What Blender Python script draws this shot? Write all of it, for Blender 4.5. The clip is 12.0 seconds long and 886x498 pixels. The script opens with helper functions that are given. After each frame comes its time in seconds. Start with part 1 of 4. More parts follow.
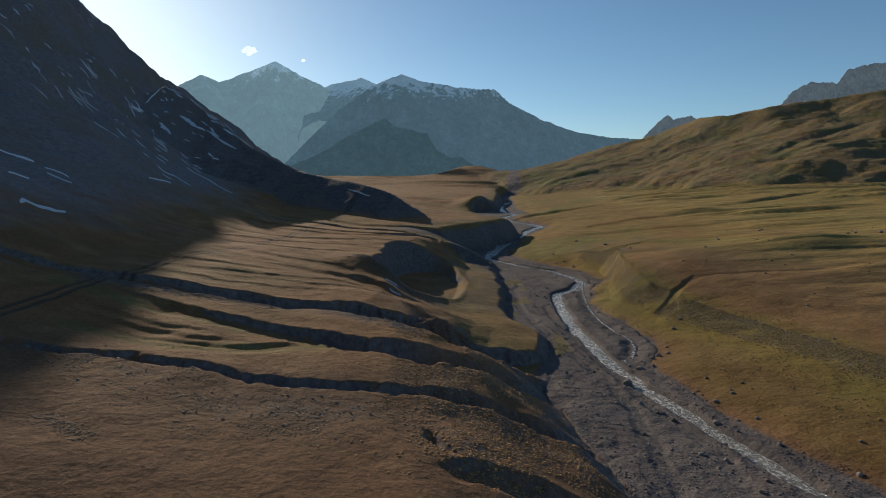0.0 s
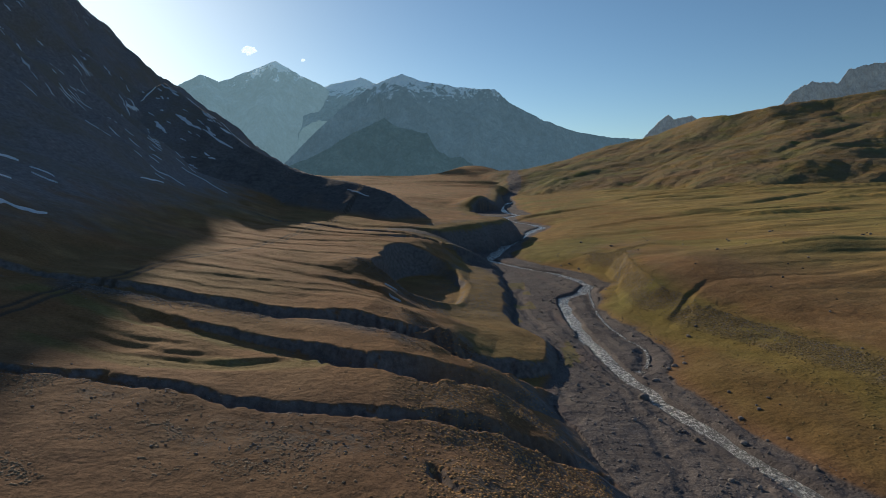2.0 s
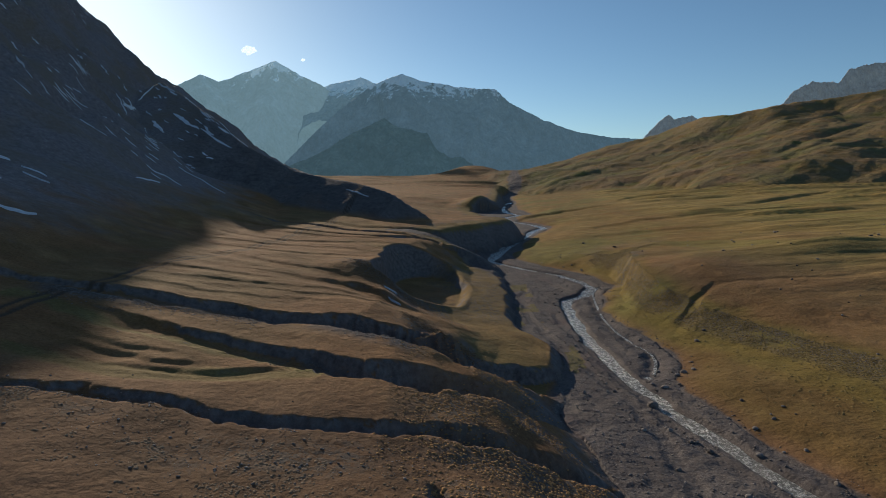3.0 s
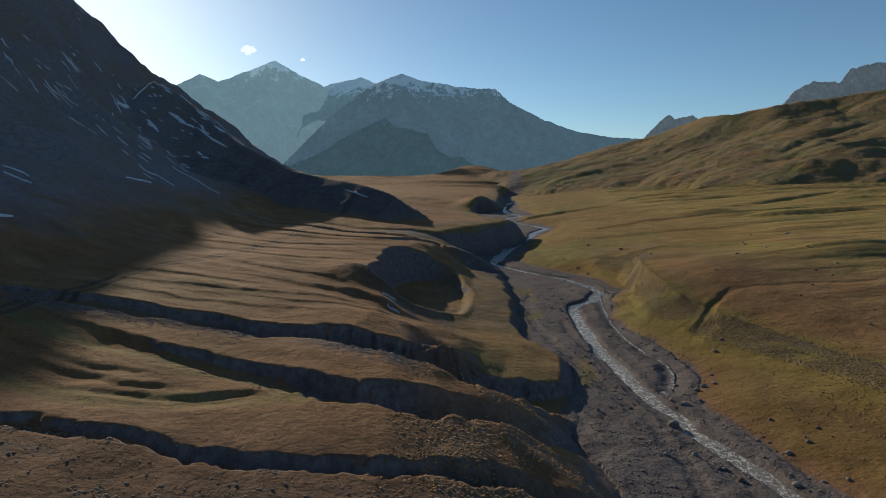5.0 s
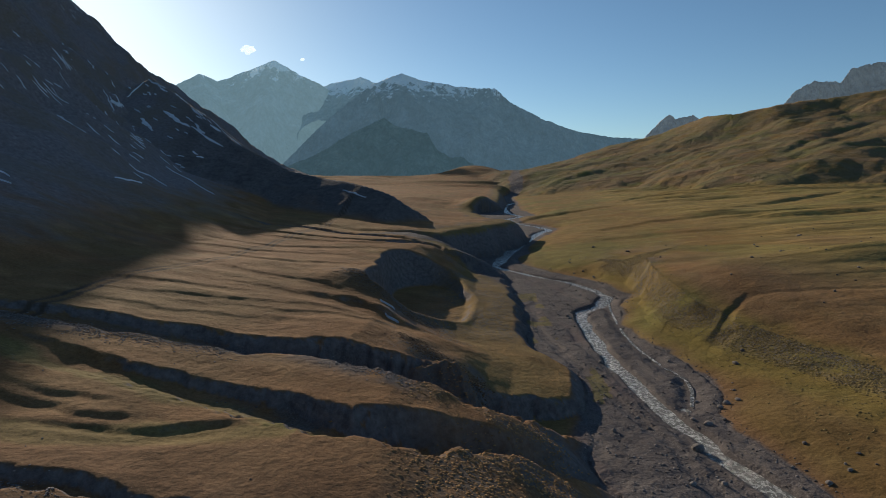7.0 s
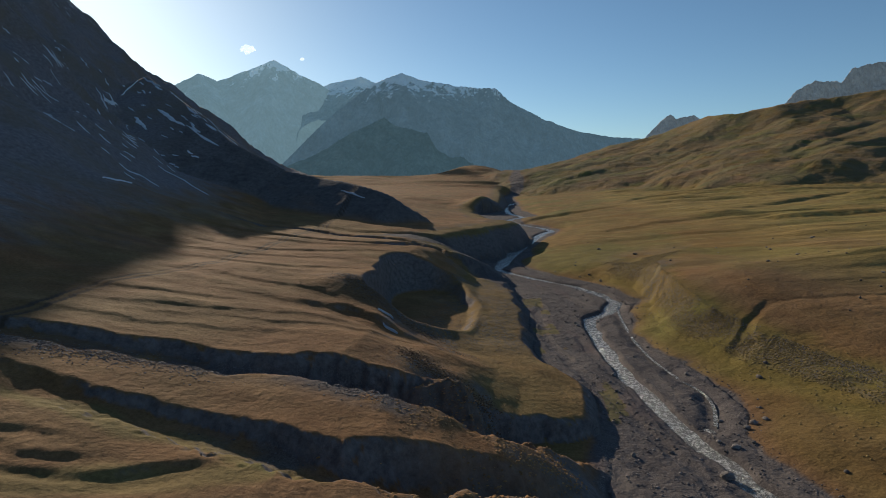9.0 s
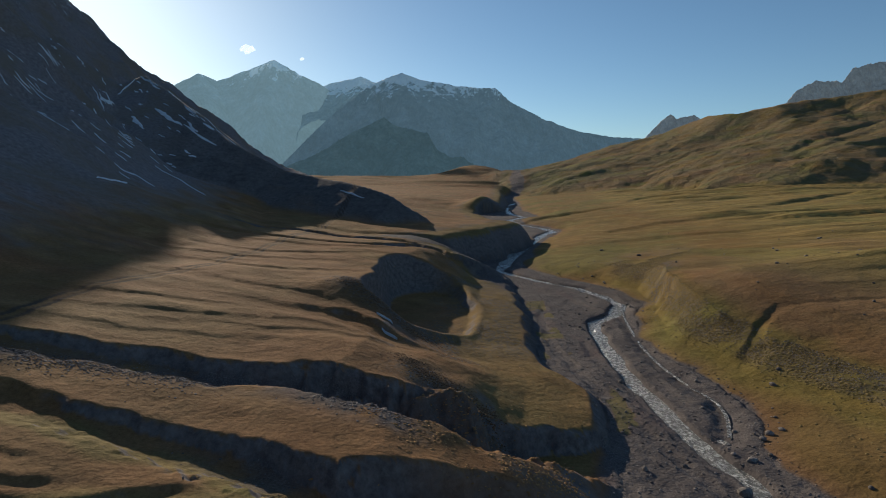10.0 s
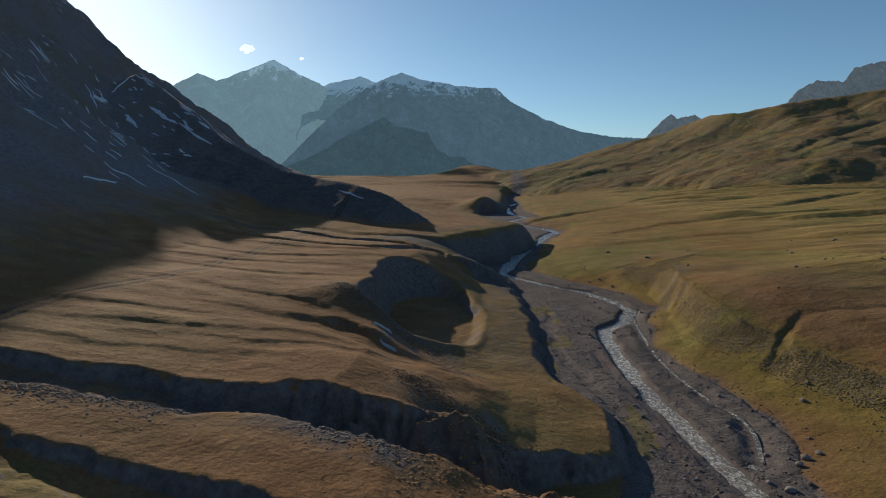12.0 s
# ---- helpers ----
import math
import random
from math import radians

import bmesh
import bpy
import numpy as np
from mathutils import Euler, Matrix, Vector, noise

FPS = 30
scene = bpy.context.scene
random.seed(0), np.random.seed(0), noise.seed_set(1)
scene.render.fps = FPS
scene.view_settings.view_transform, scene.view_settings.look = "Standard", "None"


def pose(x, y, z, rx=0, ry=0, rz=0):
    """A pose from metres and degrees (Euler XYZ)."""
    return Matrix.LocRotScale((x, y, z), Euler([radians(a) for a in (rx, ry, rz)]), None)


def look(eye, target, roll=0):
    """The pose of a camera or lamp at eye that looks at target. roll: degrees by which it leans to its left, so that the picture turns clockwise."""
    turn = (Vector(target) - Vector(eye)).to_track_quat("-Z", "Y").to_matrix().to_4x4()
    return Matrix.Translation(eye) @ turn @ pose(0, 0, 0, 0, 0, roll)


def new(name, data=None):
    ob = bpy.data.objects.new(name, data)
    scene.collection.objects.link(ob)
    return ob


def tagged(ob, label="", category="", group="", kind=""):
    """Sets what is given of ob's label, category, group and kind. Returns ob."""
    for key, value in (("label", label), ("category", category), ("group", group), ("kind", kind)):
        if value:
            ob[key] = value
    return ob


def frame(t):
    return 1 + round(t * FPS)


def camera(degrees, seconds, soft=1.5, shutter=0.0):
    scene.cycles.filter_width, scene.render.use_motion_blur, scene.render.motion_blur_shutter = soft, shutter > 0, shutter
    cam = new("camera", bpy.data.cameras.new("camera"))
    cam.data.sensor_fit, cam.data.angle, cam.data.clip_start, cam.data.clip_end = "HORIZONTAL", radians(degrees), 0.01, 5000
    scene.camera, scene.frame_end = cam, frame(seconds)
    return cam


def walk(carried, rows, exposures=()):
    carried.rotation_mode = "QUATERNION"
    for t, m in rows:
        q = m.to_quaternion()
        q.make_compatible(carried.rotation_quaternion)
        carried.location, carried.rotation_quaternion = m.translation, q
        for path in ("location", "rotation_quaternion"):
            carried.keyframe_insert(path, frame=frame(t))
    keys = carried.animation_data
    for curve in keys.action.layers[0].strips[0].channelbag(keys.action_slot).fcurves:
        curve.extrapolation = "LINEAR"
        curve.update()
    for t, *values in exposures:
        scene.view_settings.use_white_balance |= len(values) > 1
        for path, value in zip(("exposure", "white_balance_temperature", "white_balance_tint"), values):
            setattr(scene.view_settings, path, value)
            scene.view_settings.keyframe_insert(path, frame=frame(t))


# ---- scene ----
# ---- camera: a drone flying level and straight up the valley ----
cam = camera(73.7, 12.0, soft=0.65)
ROWS = [(0.0, -0.05, 0.4, 50.1), (3.0, -0.25, 14.8, 49.94), (6.0, -0.2, 29.9, 50.0), (9.0, -0.08, 45.1, 50.1), (12.0, -0.2, 60.2, 49.93)]
walk(cam, [(t, pose(x, y, z, 90 - 6.58, 0.05, -3.02)) for t, x, y, z in ROWS], exposures=[(0.0, -0.1, 5850, -2), (12.0, -0.1, 5850, -2)])

# ---- light: low sun over the left mountain's shoulder, clear sky ----
SUN_AZ, SUN_EL = -28.0, 18.1
world = bpy.data.worlds.new("world")
scene.world = world
world.use_nodes = True
wn = world.node_tree
sky = wn.nodes.new("ShaderNodeTexSky")
sky.sky_type, sky.sun_disc = "NISHITA", False
sky.sun_elevation, sky.sun_rotation = radians(SUN_EL), radians(SUN_AZ)
sky.altitude, sky.air_density, sky.dust_density, sky.ozone_density = 2200, 1.0, 1.8, 1.9
wn.links.new(sky.outputs[0], wn.nodes["Background"].inputs[0])
wn.nodes["Background"].inputs[1].default_value = 0.096
sun = new("sun", bpy.data.lights.new("sun", "SUN"))
sun.data.energy, sun.data.angle, sun.data.color = 5.0, radians(0.53), (1.0, 0.76, 0.57)
to_sun = Vector((math.sin(radians(SUN_AZ)) * math.cos(radians(SUN_EL)), math.cos(radians(SUN_AZ)) * math.cos(radians(SUN_EL)), math.sin(radians(SUN_EL))))
sun.matrix_world = look(to_sun * 3000, (0, 0, 0))


# ---- smooth random fields ----
def lattice(ix, iy, seed):
    h = (ix * 374761393 + iy * 668265263 + seed * 974711) & 0xFFFFFFFF
    h = ((h ^ (h >> 13)) * 1274126177) & 0xFFFFFFFF
    h = h ^ (h >> 16)
    return (h & 0xFFFF) / 32767.5 - 1.0


def field(x, y, size, seed):
    """Value noise from -1 to 1 with lumps of the given size."""
    u, v = x / size + 100.5 * seed, y / size + 57.3 * seed
    iu, iv = np.floor(u).astype(np.int64), np.floor(v).astype(np.int64)
    a, b = u - iu, v - iv
    a, b = a * a * a * (a * (a * 6 - 15) + 10), b * b * b * (b * (b * 6 - 15) + 10)
    top = lattice(iu, iv, seed) * (1 - a) + lattice(iu + 1, iv, seed) * a
    low = lattice(iu, iv + 1, seed) * (1 - a) + lattice(iu + 1, iv + 1, seed) * a
    return top * (1 - b) + low * b


def rough(x, y, size, octaves, seed, fall=0.5):
    total, weight = 0.0, 1.0
    for k in range(octaves):
        c, s = math.cos(0.6 * k), math.sin(0.6 * k)
        total = total + weight * field(c * x - s * y, s * x + c * y, size / 2.03 ** k, seed + k)
        weight *= fall
    return total


def ridged(x, y, size, octaves, seed, fall=0.5):
    total, weight = 0.0, 1.0
    for k in range(octaves):
        total = total + weight * (1 - 2 * np.abs(field(x, y, size / 2.03 ** k, seed + k)))
        weight *= fall
    return total


def ramp(v, lo, hi):
    t = np.clip((v - lo) / (hi - lo), 0, 1)
    return t * t * (3 - 2 * t)


def near_line(x, y, line):
    """Signed distance to a line in plan (positive on its left) and how far along it, from 0 to its number of spans."""
    best = np.full(x.shape, 1e9)
    sign, along = np.ones(x.shape), np.zeros(x.shape)
    for k in range(len(line) - 1):
        (ax, ay), (bx, by) = line[k][:2], line[k + 1][:2]
        dx, dy = bx - ax, by - ay
        t = np.clip(((x - ax) * dx + (y - ay) * dy) / (dx * dx + dy * dy), 0, 1)
        d = np.hypot(x - ax - t * dx, y - ay - t * dy)
        closer = d < best
        best = np.where(closer, d, best)
        sign = np.where(closer, np.where(dx * (y - ay) - dy * (x - ax) >= 0, 1.0, -1.0), sign)
        along = np.where(closer, k + t, along)
    return best * sign, along


# ---- the valley's plan, in metres ----
LEFT_FOOT = [(36, -600), (36, 60), (34, 85), (33, 116), (33, 147), (37, 158), (39, 171), (35, 185), (34, 198), (37, 228), (42, 262), (45, 300), (46, 318),
             (34, 335), (24, 350), (33, 368), (52, 388), (70, 425), (84, 455), (92, 490), (96, 530), (93, 600), (86, 660), (76, 740), (80, 785),
             (98, 806), (116, 835), (124, 880), (140, 960), (170, 1060), (240, 1400), (330, 2000), (420, 3000), (500, 6000)]
RIGHT_EDGE = [(74, -600), (72, 60), (69, 90), (66, 106), (62.5, 121), (60.5, 132), (60, 142), (61.5, 149), (66, 156), (69.5, 165), (69.5, 178), (68, 194), (66.5, 208), (69, 224), (76, 246), (85, 266), (80, 296),
              (66, 326), (58, 352), (76, 420), (102, 490), (120, 530), (131, 560), (113, 615), (112, 680), (140, 722), (142, 860), (165, 985),
              (190, 1060), (260, 1400), (350, 2000), (440, 3000), (520, 6000)]
BANK_FOOT = [(98, -600), (96, 60), (95, 100), (92, 130), (88, 150), (83, 165), (78, 178), (74, 195), (75, 215), (81, 240), (89, 262), (88, 285),
             (80, 310), (72, 345), (86, 420), (112, 490), (136, 540), (142, 600), (142, 700), (158, 860), (182, 985), (280, 1400), (370, 2000), (460, 3000), (560, 6000)]
BANK_RIM = [(160, -600), (138, 60), (122, 100), (113, 125), (107, 145), (101, 164), (96, 180), (91, 194), (87, 208), (86.5, 224), (89, 245), (93, 262), (99, 285),
            (125, 310), (150, 350), (175, 420), (190, 500), (200, 600), (210, 700), (230, 860), (260, 985), (380, 1400), (490, 2000), (600, 3000), (760, 6000)]
RIVER = [(67, -200), (66, 60), (63, 86), (59.5, 102), (56, 121), (54, 132), (53, 143), (52.3, 154), (52.3, 166), (52.6, 183), (54, 204), (57, 227), (60, 239), (70, 250), (78, 264), (77, 280),
         (71, 296), (60, 312), (50, 330), (44, 345), (48, 358), (58, 395), (70, 428), (86, 470), (106, 523), (122, 552), (118, 585), (103, 627), (104, 678),
         (128, 722), (122, 780), (131, 866), (150, 983), (180, 1060)]
BRANCH = [(76, 259), (70, 236), (65, 212), (63, 195), (63.5, 178), (65.5, 170), (63.5, 162), (58, 151)]
DRY = [[(47, 262), (42, 235), (40, 205), (42, 178), (45, 150), (47, 125), (44, 100), (40, 80)], [(50, 215), (48, 190), (50, 165), (49, 145), (52, 118), (54, 95)]]
HILL_FOOT = [(-70, -600), (-82, 60), (-84, 160), (-84, 270), (-78, 330), (-90, 420), (-100, 600), (-108, 900), (-150, 1300), (-260, 1700), (-500, 2200), (-1200, 3000), (-6000, 4200)]
TOE = [(-226, 580, 139), (-188, 550, 116), (-156, 525, 97.3), (-127, 505, 79.5), (-101, 490, 64.5), (-91, 485, 58.7), (-72, 475, 55), (-53, 460, 51), (-31, 441, 46), (-11, 427, 40.5), (14, 416, 27)]
RIGHT_CREST = [(2600, 900, 420), (1800, 1250, 350), (1223, 1500, 293), (1082, 1550, 270), (1022, 1600, 265), (911, 1700, 235), (910, 1850, 239),
               (890, 2200, 212), (842, 2500, 172), (728, 2800, 115), (597, 3100, 80), (500, 3500, 50)]
TRACK = [(-70, 90), (-67, 147), (-67.5, 169), (-66, 187), (-61, 205), (-58.5, 219), (-56.5, 240), (-52.8, 269), (-51, 323), (-47, 400), (-20, 520), (20, 700)]
# gullies cut into the left bench: x, y, depth, half width, and how much gentler the near side is
NEAR_GULLY = [(-75, 89, 0.5, 1.5), (-52, 88.6, 1.0, 1.5), (-45, 88.6, 1.1, 1.5), (-40, 89.6, 1.2, 1.6), (-33, 88.8, 1.2, 1.6), (-26, 87, 1.3, 1.6), (-20, 85.9, 1.5, 1.6), (-13, 85.3, 1.5, 1.6), (-6.3, 85, 1.6, 1.7), (0, 86.2, 1.8, 1.9), (4, 88, 2.4, 2.2), (8, 89.4, 3.2, 2.5), (13, 91, 3.4, 2.4), (21.5, 94.0, 3.4, 2.3), (28, 97, 3.0, 2.4), (37, 100, 0.8, 2.4)]
MIDDLE_GULLY = [(-74, 131, 0.1, 2.0, 2.6), (-64, 127, 0.4, 2.0, 2.8), (-53, 122.6, 0.8, 2.1, 3.0), (-40, 119.4, 1.25, 2.2, 3.0), (-30, 116.4, 1.5, 2.3, 3.0), (-23, 114.2, 1.9, 2.7, 2.8), (-14, 110.6, 2.8, 2.9, 2.4), (-8, 108, 3.7, 3.5, 2.0), (-2, 108.6, 4.8, 4.4, 1.6), (5, 110.4, 5.0, 4.3, 1.4), (13, 113.5, 4.0, 3.6, 1.3), (22, 118.5, 2.0, 3.0, 1.2), (34, 124, 0.3, 3.0, 1.2)]
STONY_GULLY = [(-96, 137, 1.2, 2.6, 2.2), (-66, 139.6, 1.7, 3.0, 2.2), (-54, 140.4, 2.0, 3.2, 2.2), (-44, 141, 2.4, 3.4, 2.1), (-33, 140.4, 3.0, 4.0, 2.0), (-24, 140.4, 4.6, 5.0, 1.7), (-15, 140, 6.8, 6.4, 1.4), (-7, 136.5, 9.0, 7.2, 1.3), (-2, 136, 10.2, 7.6, 1.3), (4, 134, 11.0, 6.8, 1.3), (9.5, 132.5, 10.0, 6.4, 1.3), (15, 139, 8.5, 6.0, 1.5), (21, 142.8, 6.5, 5.8, 1.6), (28, 144.2, 5.0, 5.6, 1.6), (34, 147, 3.0, 5.0, 1.4), (40, 151, 0.8, 4.0, 1.2)]
SHOULDER_CUT = [(4, 62, 0.1, 2.0), (8, 63.5, 1.3, 3.2), (13, 63, 2.0, 4.4), (20, 62, 2.6, 5.0), (28, 63, 2.0, 5.0), (38, 68, 0.6, 4.0)]
NOTCH = [(2.4, 74, 0.1, 0.9), (3.2, 71, 1.1, 1.1), (4.6, 68, 0.8, 1.0), (5.4, 66, 0.1, 0.9)]
CREEK_CUT = [(-120, 330, 0.8, 5.0), (-88, 336, 1.3, 5.0), (-57, 352, 1.6, 5.0), (-29, 338, 2.0, 5.5), (-8, 330, 2.6, 6.0), (8, 318, 3.4, 7.0), (22, 308, 3.4, 8.0), (36, 300, 1.5, 8.0)]
FAR_RILL = [(-90, 362, 0.5, 4.0), (-57, 376, 0.9, 4.5), (-29, 360, 1.1, 4.5), (0, 362, 2.0, 5.0), (16, 356, 3.0, 6.0)]
BENCH_RILL = [(-95, 300, 0.5, 4.0), (-60, 304, 0.9, 4.5), (-36, 298, 1.2, 5.0), (-14, 300, 2.0, 5.0), (4, 312, 3.0, 5.0)]
BANK_GULLY = [(77, 180, 0.1, 2.0), (81, 184.5, 0.4, 2.9), (84.5, 189, 0.7, 3.0), (88.5, 193.5, 0.8, 2.6), (92.5, 198.5, 0.62, 2.1), (97, 203, 0.4, 1.7), (104, 206, 0.28, 1.4), (113, 206, 0.2, 1.4), (125, 204.5, 0.2, 1.4), (144, 201, 0.18, 1.4), (175, 204, 0.1, 1.4)]
GULLIES = [NEAR_GULLY, MIDDLE_GULLY, STONY_GULLY, SHOULDER_CUT, CREEK_CUT, FAR_RILL, BENCH_RILL, BANK_GULLY, NOTCH]
# worn steps in the bench: steep on the far side, lying back towards the near one
STEP_A = [(-58, 103, 0.14, 2.23), (-46, 99.8, 0.38, 2.23), (-38, 99, 0.49, 2.17), (-32, 100.2, 0.66, 2.11), (-26, 101.6, 0.77, 1.98), (-22, 102.6, 0.49, 1.74), (-17, 103.2, 0.04, 1.74)]
STEP_B = [(-62, 109, 0.18, 2.11), (-49, 105, 0.6, 1.98), (-41, 103.6, 0.68, 1.92), (-35, 103.4, 0.45, 1.74), (-31, 104, 0.09, 1.74)]
STEP_C = [(-66, 114, 0.18, 2.11), (-52, 109.8, 0.45, 1.98), (-46, 108, 0.55, 1.92), (-40, 106.4, 0.36, 1.74), (-35, 105.8, 0.05, 1.74)]
STEP_D = [(-55, 186, 0.08, 3.0), (-38, 183.5, 0.24, 3.0), (-27, 181.5, 0.48, 3.2), (-20, 183, 1.04, 3.6), (-15, 183.6, 1.44, 4.0), (-8.7, 181, 1.28, 3.6), (-3, 176.5, 0.48, 3.0), (6, 177, 0.08, 3.0)]
STEP_E = [(-68, 160, 0.2, 1.84), (-58, 163, 0.24, 1.84), (-51, 165.5, 0.29, 1.84), (-43.8, 166, 0.3, 1.84), (-36, 167.6, 0.3, 1.84), (-26, 170, 0.3, 1.84), (-20, 170, 0.28, 1.84), (-12.6, 172, 0.2, 1.84)]
STEP_F = [(-48, 160.5, 0.14, 1.84), (-40, 162, 0.22, 1.84), (-28, 163.4, 0.28, 1.84), (-20, 164.4, 0.29, 1.84), (-12.4, 167, 0.3, 1.84), (-4.7, 169, 0.3, 1.84), (4, 172.5, 0.24, 1.84), (11, 178, 0.11, 1.84)]
STEP_G = [(-66, 152, 0.23, 1.84), (-52, 152.5, 0.3, 1.84), (-38, 154, 0.27, 1.84), (-26, 156.5, 0.14, 1.84)]
STEP_H = [(-74, 174, 0.23, 1.84), (-60, 175, 0.3, 1.84), (-46, 177, 0.3, 1.84), (-34, 179, 0.14, 1.84)]
STEP_I = [(-60, 206, 0.24, 2.48), (-46, 200, 0.37, 2.48), (-32, 197, 0.41, 2.48), (-24, 196, 0.24, 2.48)]
STEP_J = [(-70, 232, 0.24, 2.48), (-50, 226, 0.41, 2.48), (-34, 226, 0.41, 2.48), (-20, 232, 0.24, 2.48)]
STEP_K = [(-74, 262, 0.26, 2.48), (-50, 258, 0.41, 2.48), (-28, 266, 0.4, 2.48), (-14, 276, 0.21, 2.48)]
STEP_L = [(-70, 284, 0.24, 2.48), (-44, 282, 0.41, 2.48), (-22, 286, 0.36, 2.48), (-10, 292, 0.15, 2.48)]
STEP_M = [(-80, 246, 0.29, 2.48), (-58, 243, 0.41, 2.48), (-36, 247, 0.37, 2.48), (-22, 252, 0.16, 2.48)]
STEPS = [STEP_A, STEP_B, STEP_C, STEP_D, STEP_E, STEP_F, STEP_G, STEP_H, STEP_I, STEP_J, STEP_K, STEP_L, STEP_M]
# low scarps on the plains
SCARP_A = [(120, 640, 2.0, 8.0), (180, 690, 2.4, 8.0), (240, 700, 0.5, 8.0)]
SCARP_B = [(300, 560, 0.6, 6.0), (360, 590, 2.4, 6.0), (440, 640, 2.6, 7.0), (520, 660, 0.5, 6.0)]
SCARP_C = [(260, 760, 0.5, 8.0), (300, 800, 2.6, 9.0), (350, 800, 0.5, 8.0)]
SCARP_D = [(450, 930, 1.0, 10.0), (485, 962, 9.0, 14.0), (530, 990, 2.0, 12.0)]
SCARP_E = [(255, 1260, 2.0, 18.0), (275, 1330, 12.0, 22.0), (272, 1420, 14.0, 24.0), (262, 1500, 2.0, 20.0)]
SCARP_F = [(640, 860, 1.0, 14.0), (690, 905, 8.0, 18.0), (760, 930, 6.0, 18.0), (840, 940, 1.0, 14.0)]
SCARP_G = [(150, 470, 1.0, 7.0), (230, 500, 1.6, 7.0), (330, 500, 1.5, 7.0), (420, 520, 0.5, 7.0)]
SCARP_H = [(130, 400, 0.6, 6.0), (200, 400, 1.3, 6.0), (300, 420, 0.4, 6.0)]
SCARPS = [SCARP_A, SCARP_B, SCARP_C, SCARP_D, SCARP_E, SCARP_F, SCARP_G, SCARP_H]


def valley(y):
    """How far the valley floor has climbed at y."""
    return 0.008 * np.clip(y - 300, 0, 2800) + 0.012 * np.clip(y - 1200, 0, 1900)


def river_level(y):
    return 0.012 * np.clip(y, -100, 300) + 0.010 * np.clip(y - 300, 0, 600) + 0.008 * np.maximum(0, y - 900) + 0.012 * np.clip(y - 1200, 0, 1900)


def carve(x, y, line, seed, lie=1.0, uneven=1.0):
    """Depth cut by one gully with an uneven course."""
    cut = np.zeros(x.shape)
    xs, ys = [p[0] for p in line], [p[1] for p in line]
    inside = (x > min(xs) - 30) & (x < max(xs) + 30) & (y > min(ys) - 30) & (y < max(ys) + 30)
    if not inside.any():
        return cut
    px, py = x[inside], y[inside]
    px, py = px + 1.2 * field(px, py, 9, seed), py + 1.2 * field(px, py, 9, seed + 1) + 0.5 * field(px, py, 3, seed + 2)
    d, along = near_line(px, py, line)
    k = np.arange(len(line))
    depth, half = np.interp(along, k, [p[2] for p in line]), np.interp(along, k, [p[3] for p in line])
    lies = np.interp(along, k, [p[4] if len(p) > 4 else lie for p in line])
    d = np.where(d > 0, d, -d / lies) / half + uneven * (0.08 * field(px, py, 4, seed + 4) + 0.08 * field(px, py, 1.6, seed + 5) + 0.05 * field(px, py, 0.8, seed + 6))
    cut[inside] = depth * (1 - ramp(d, 0.25, 1.12))
    return cut


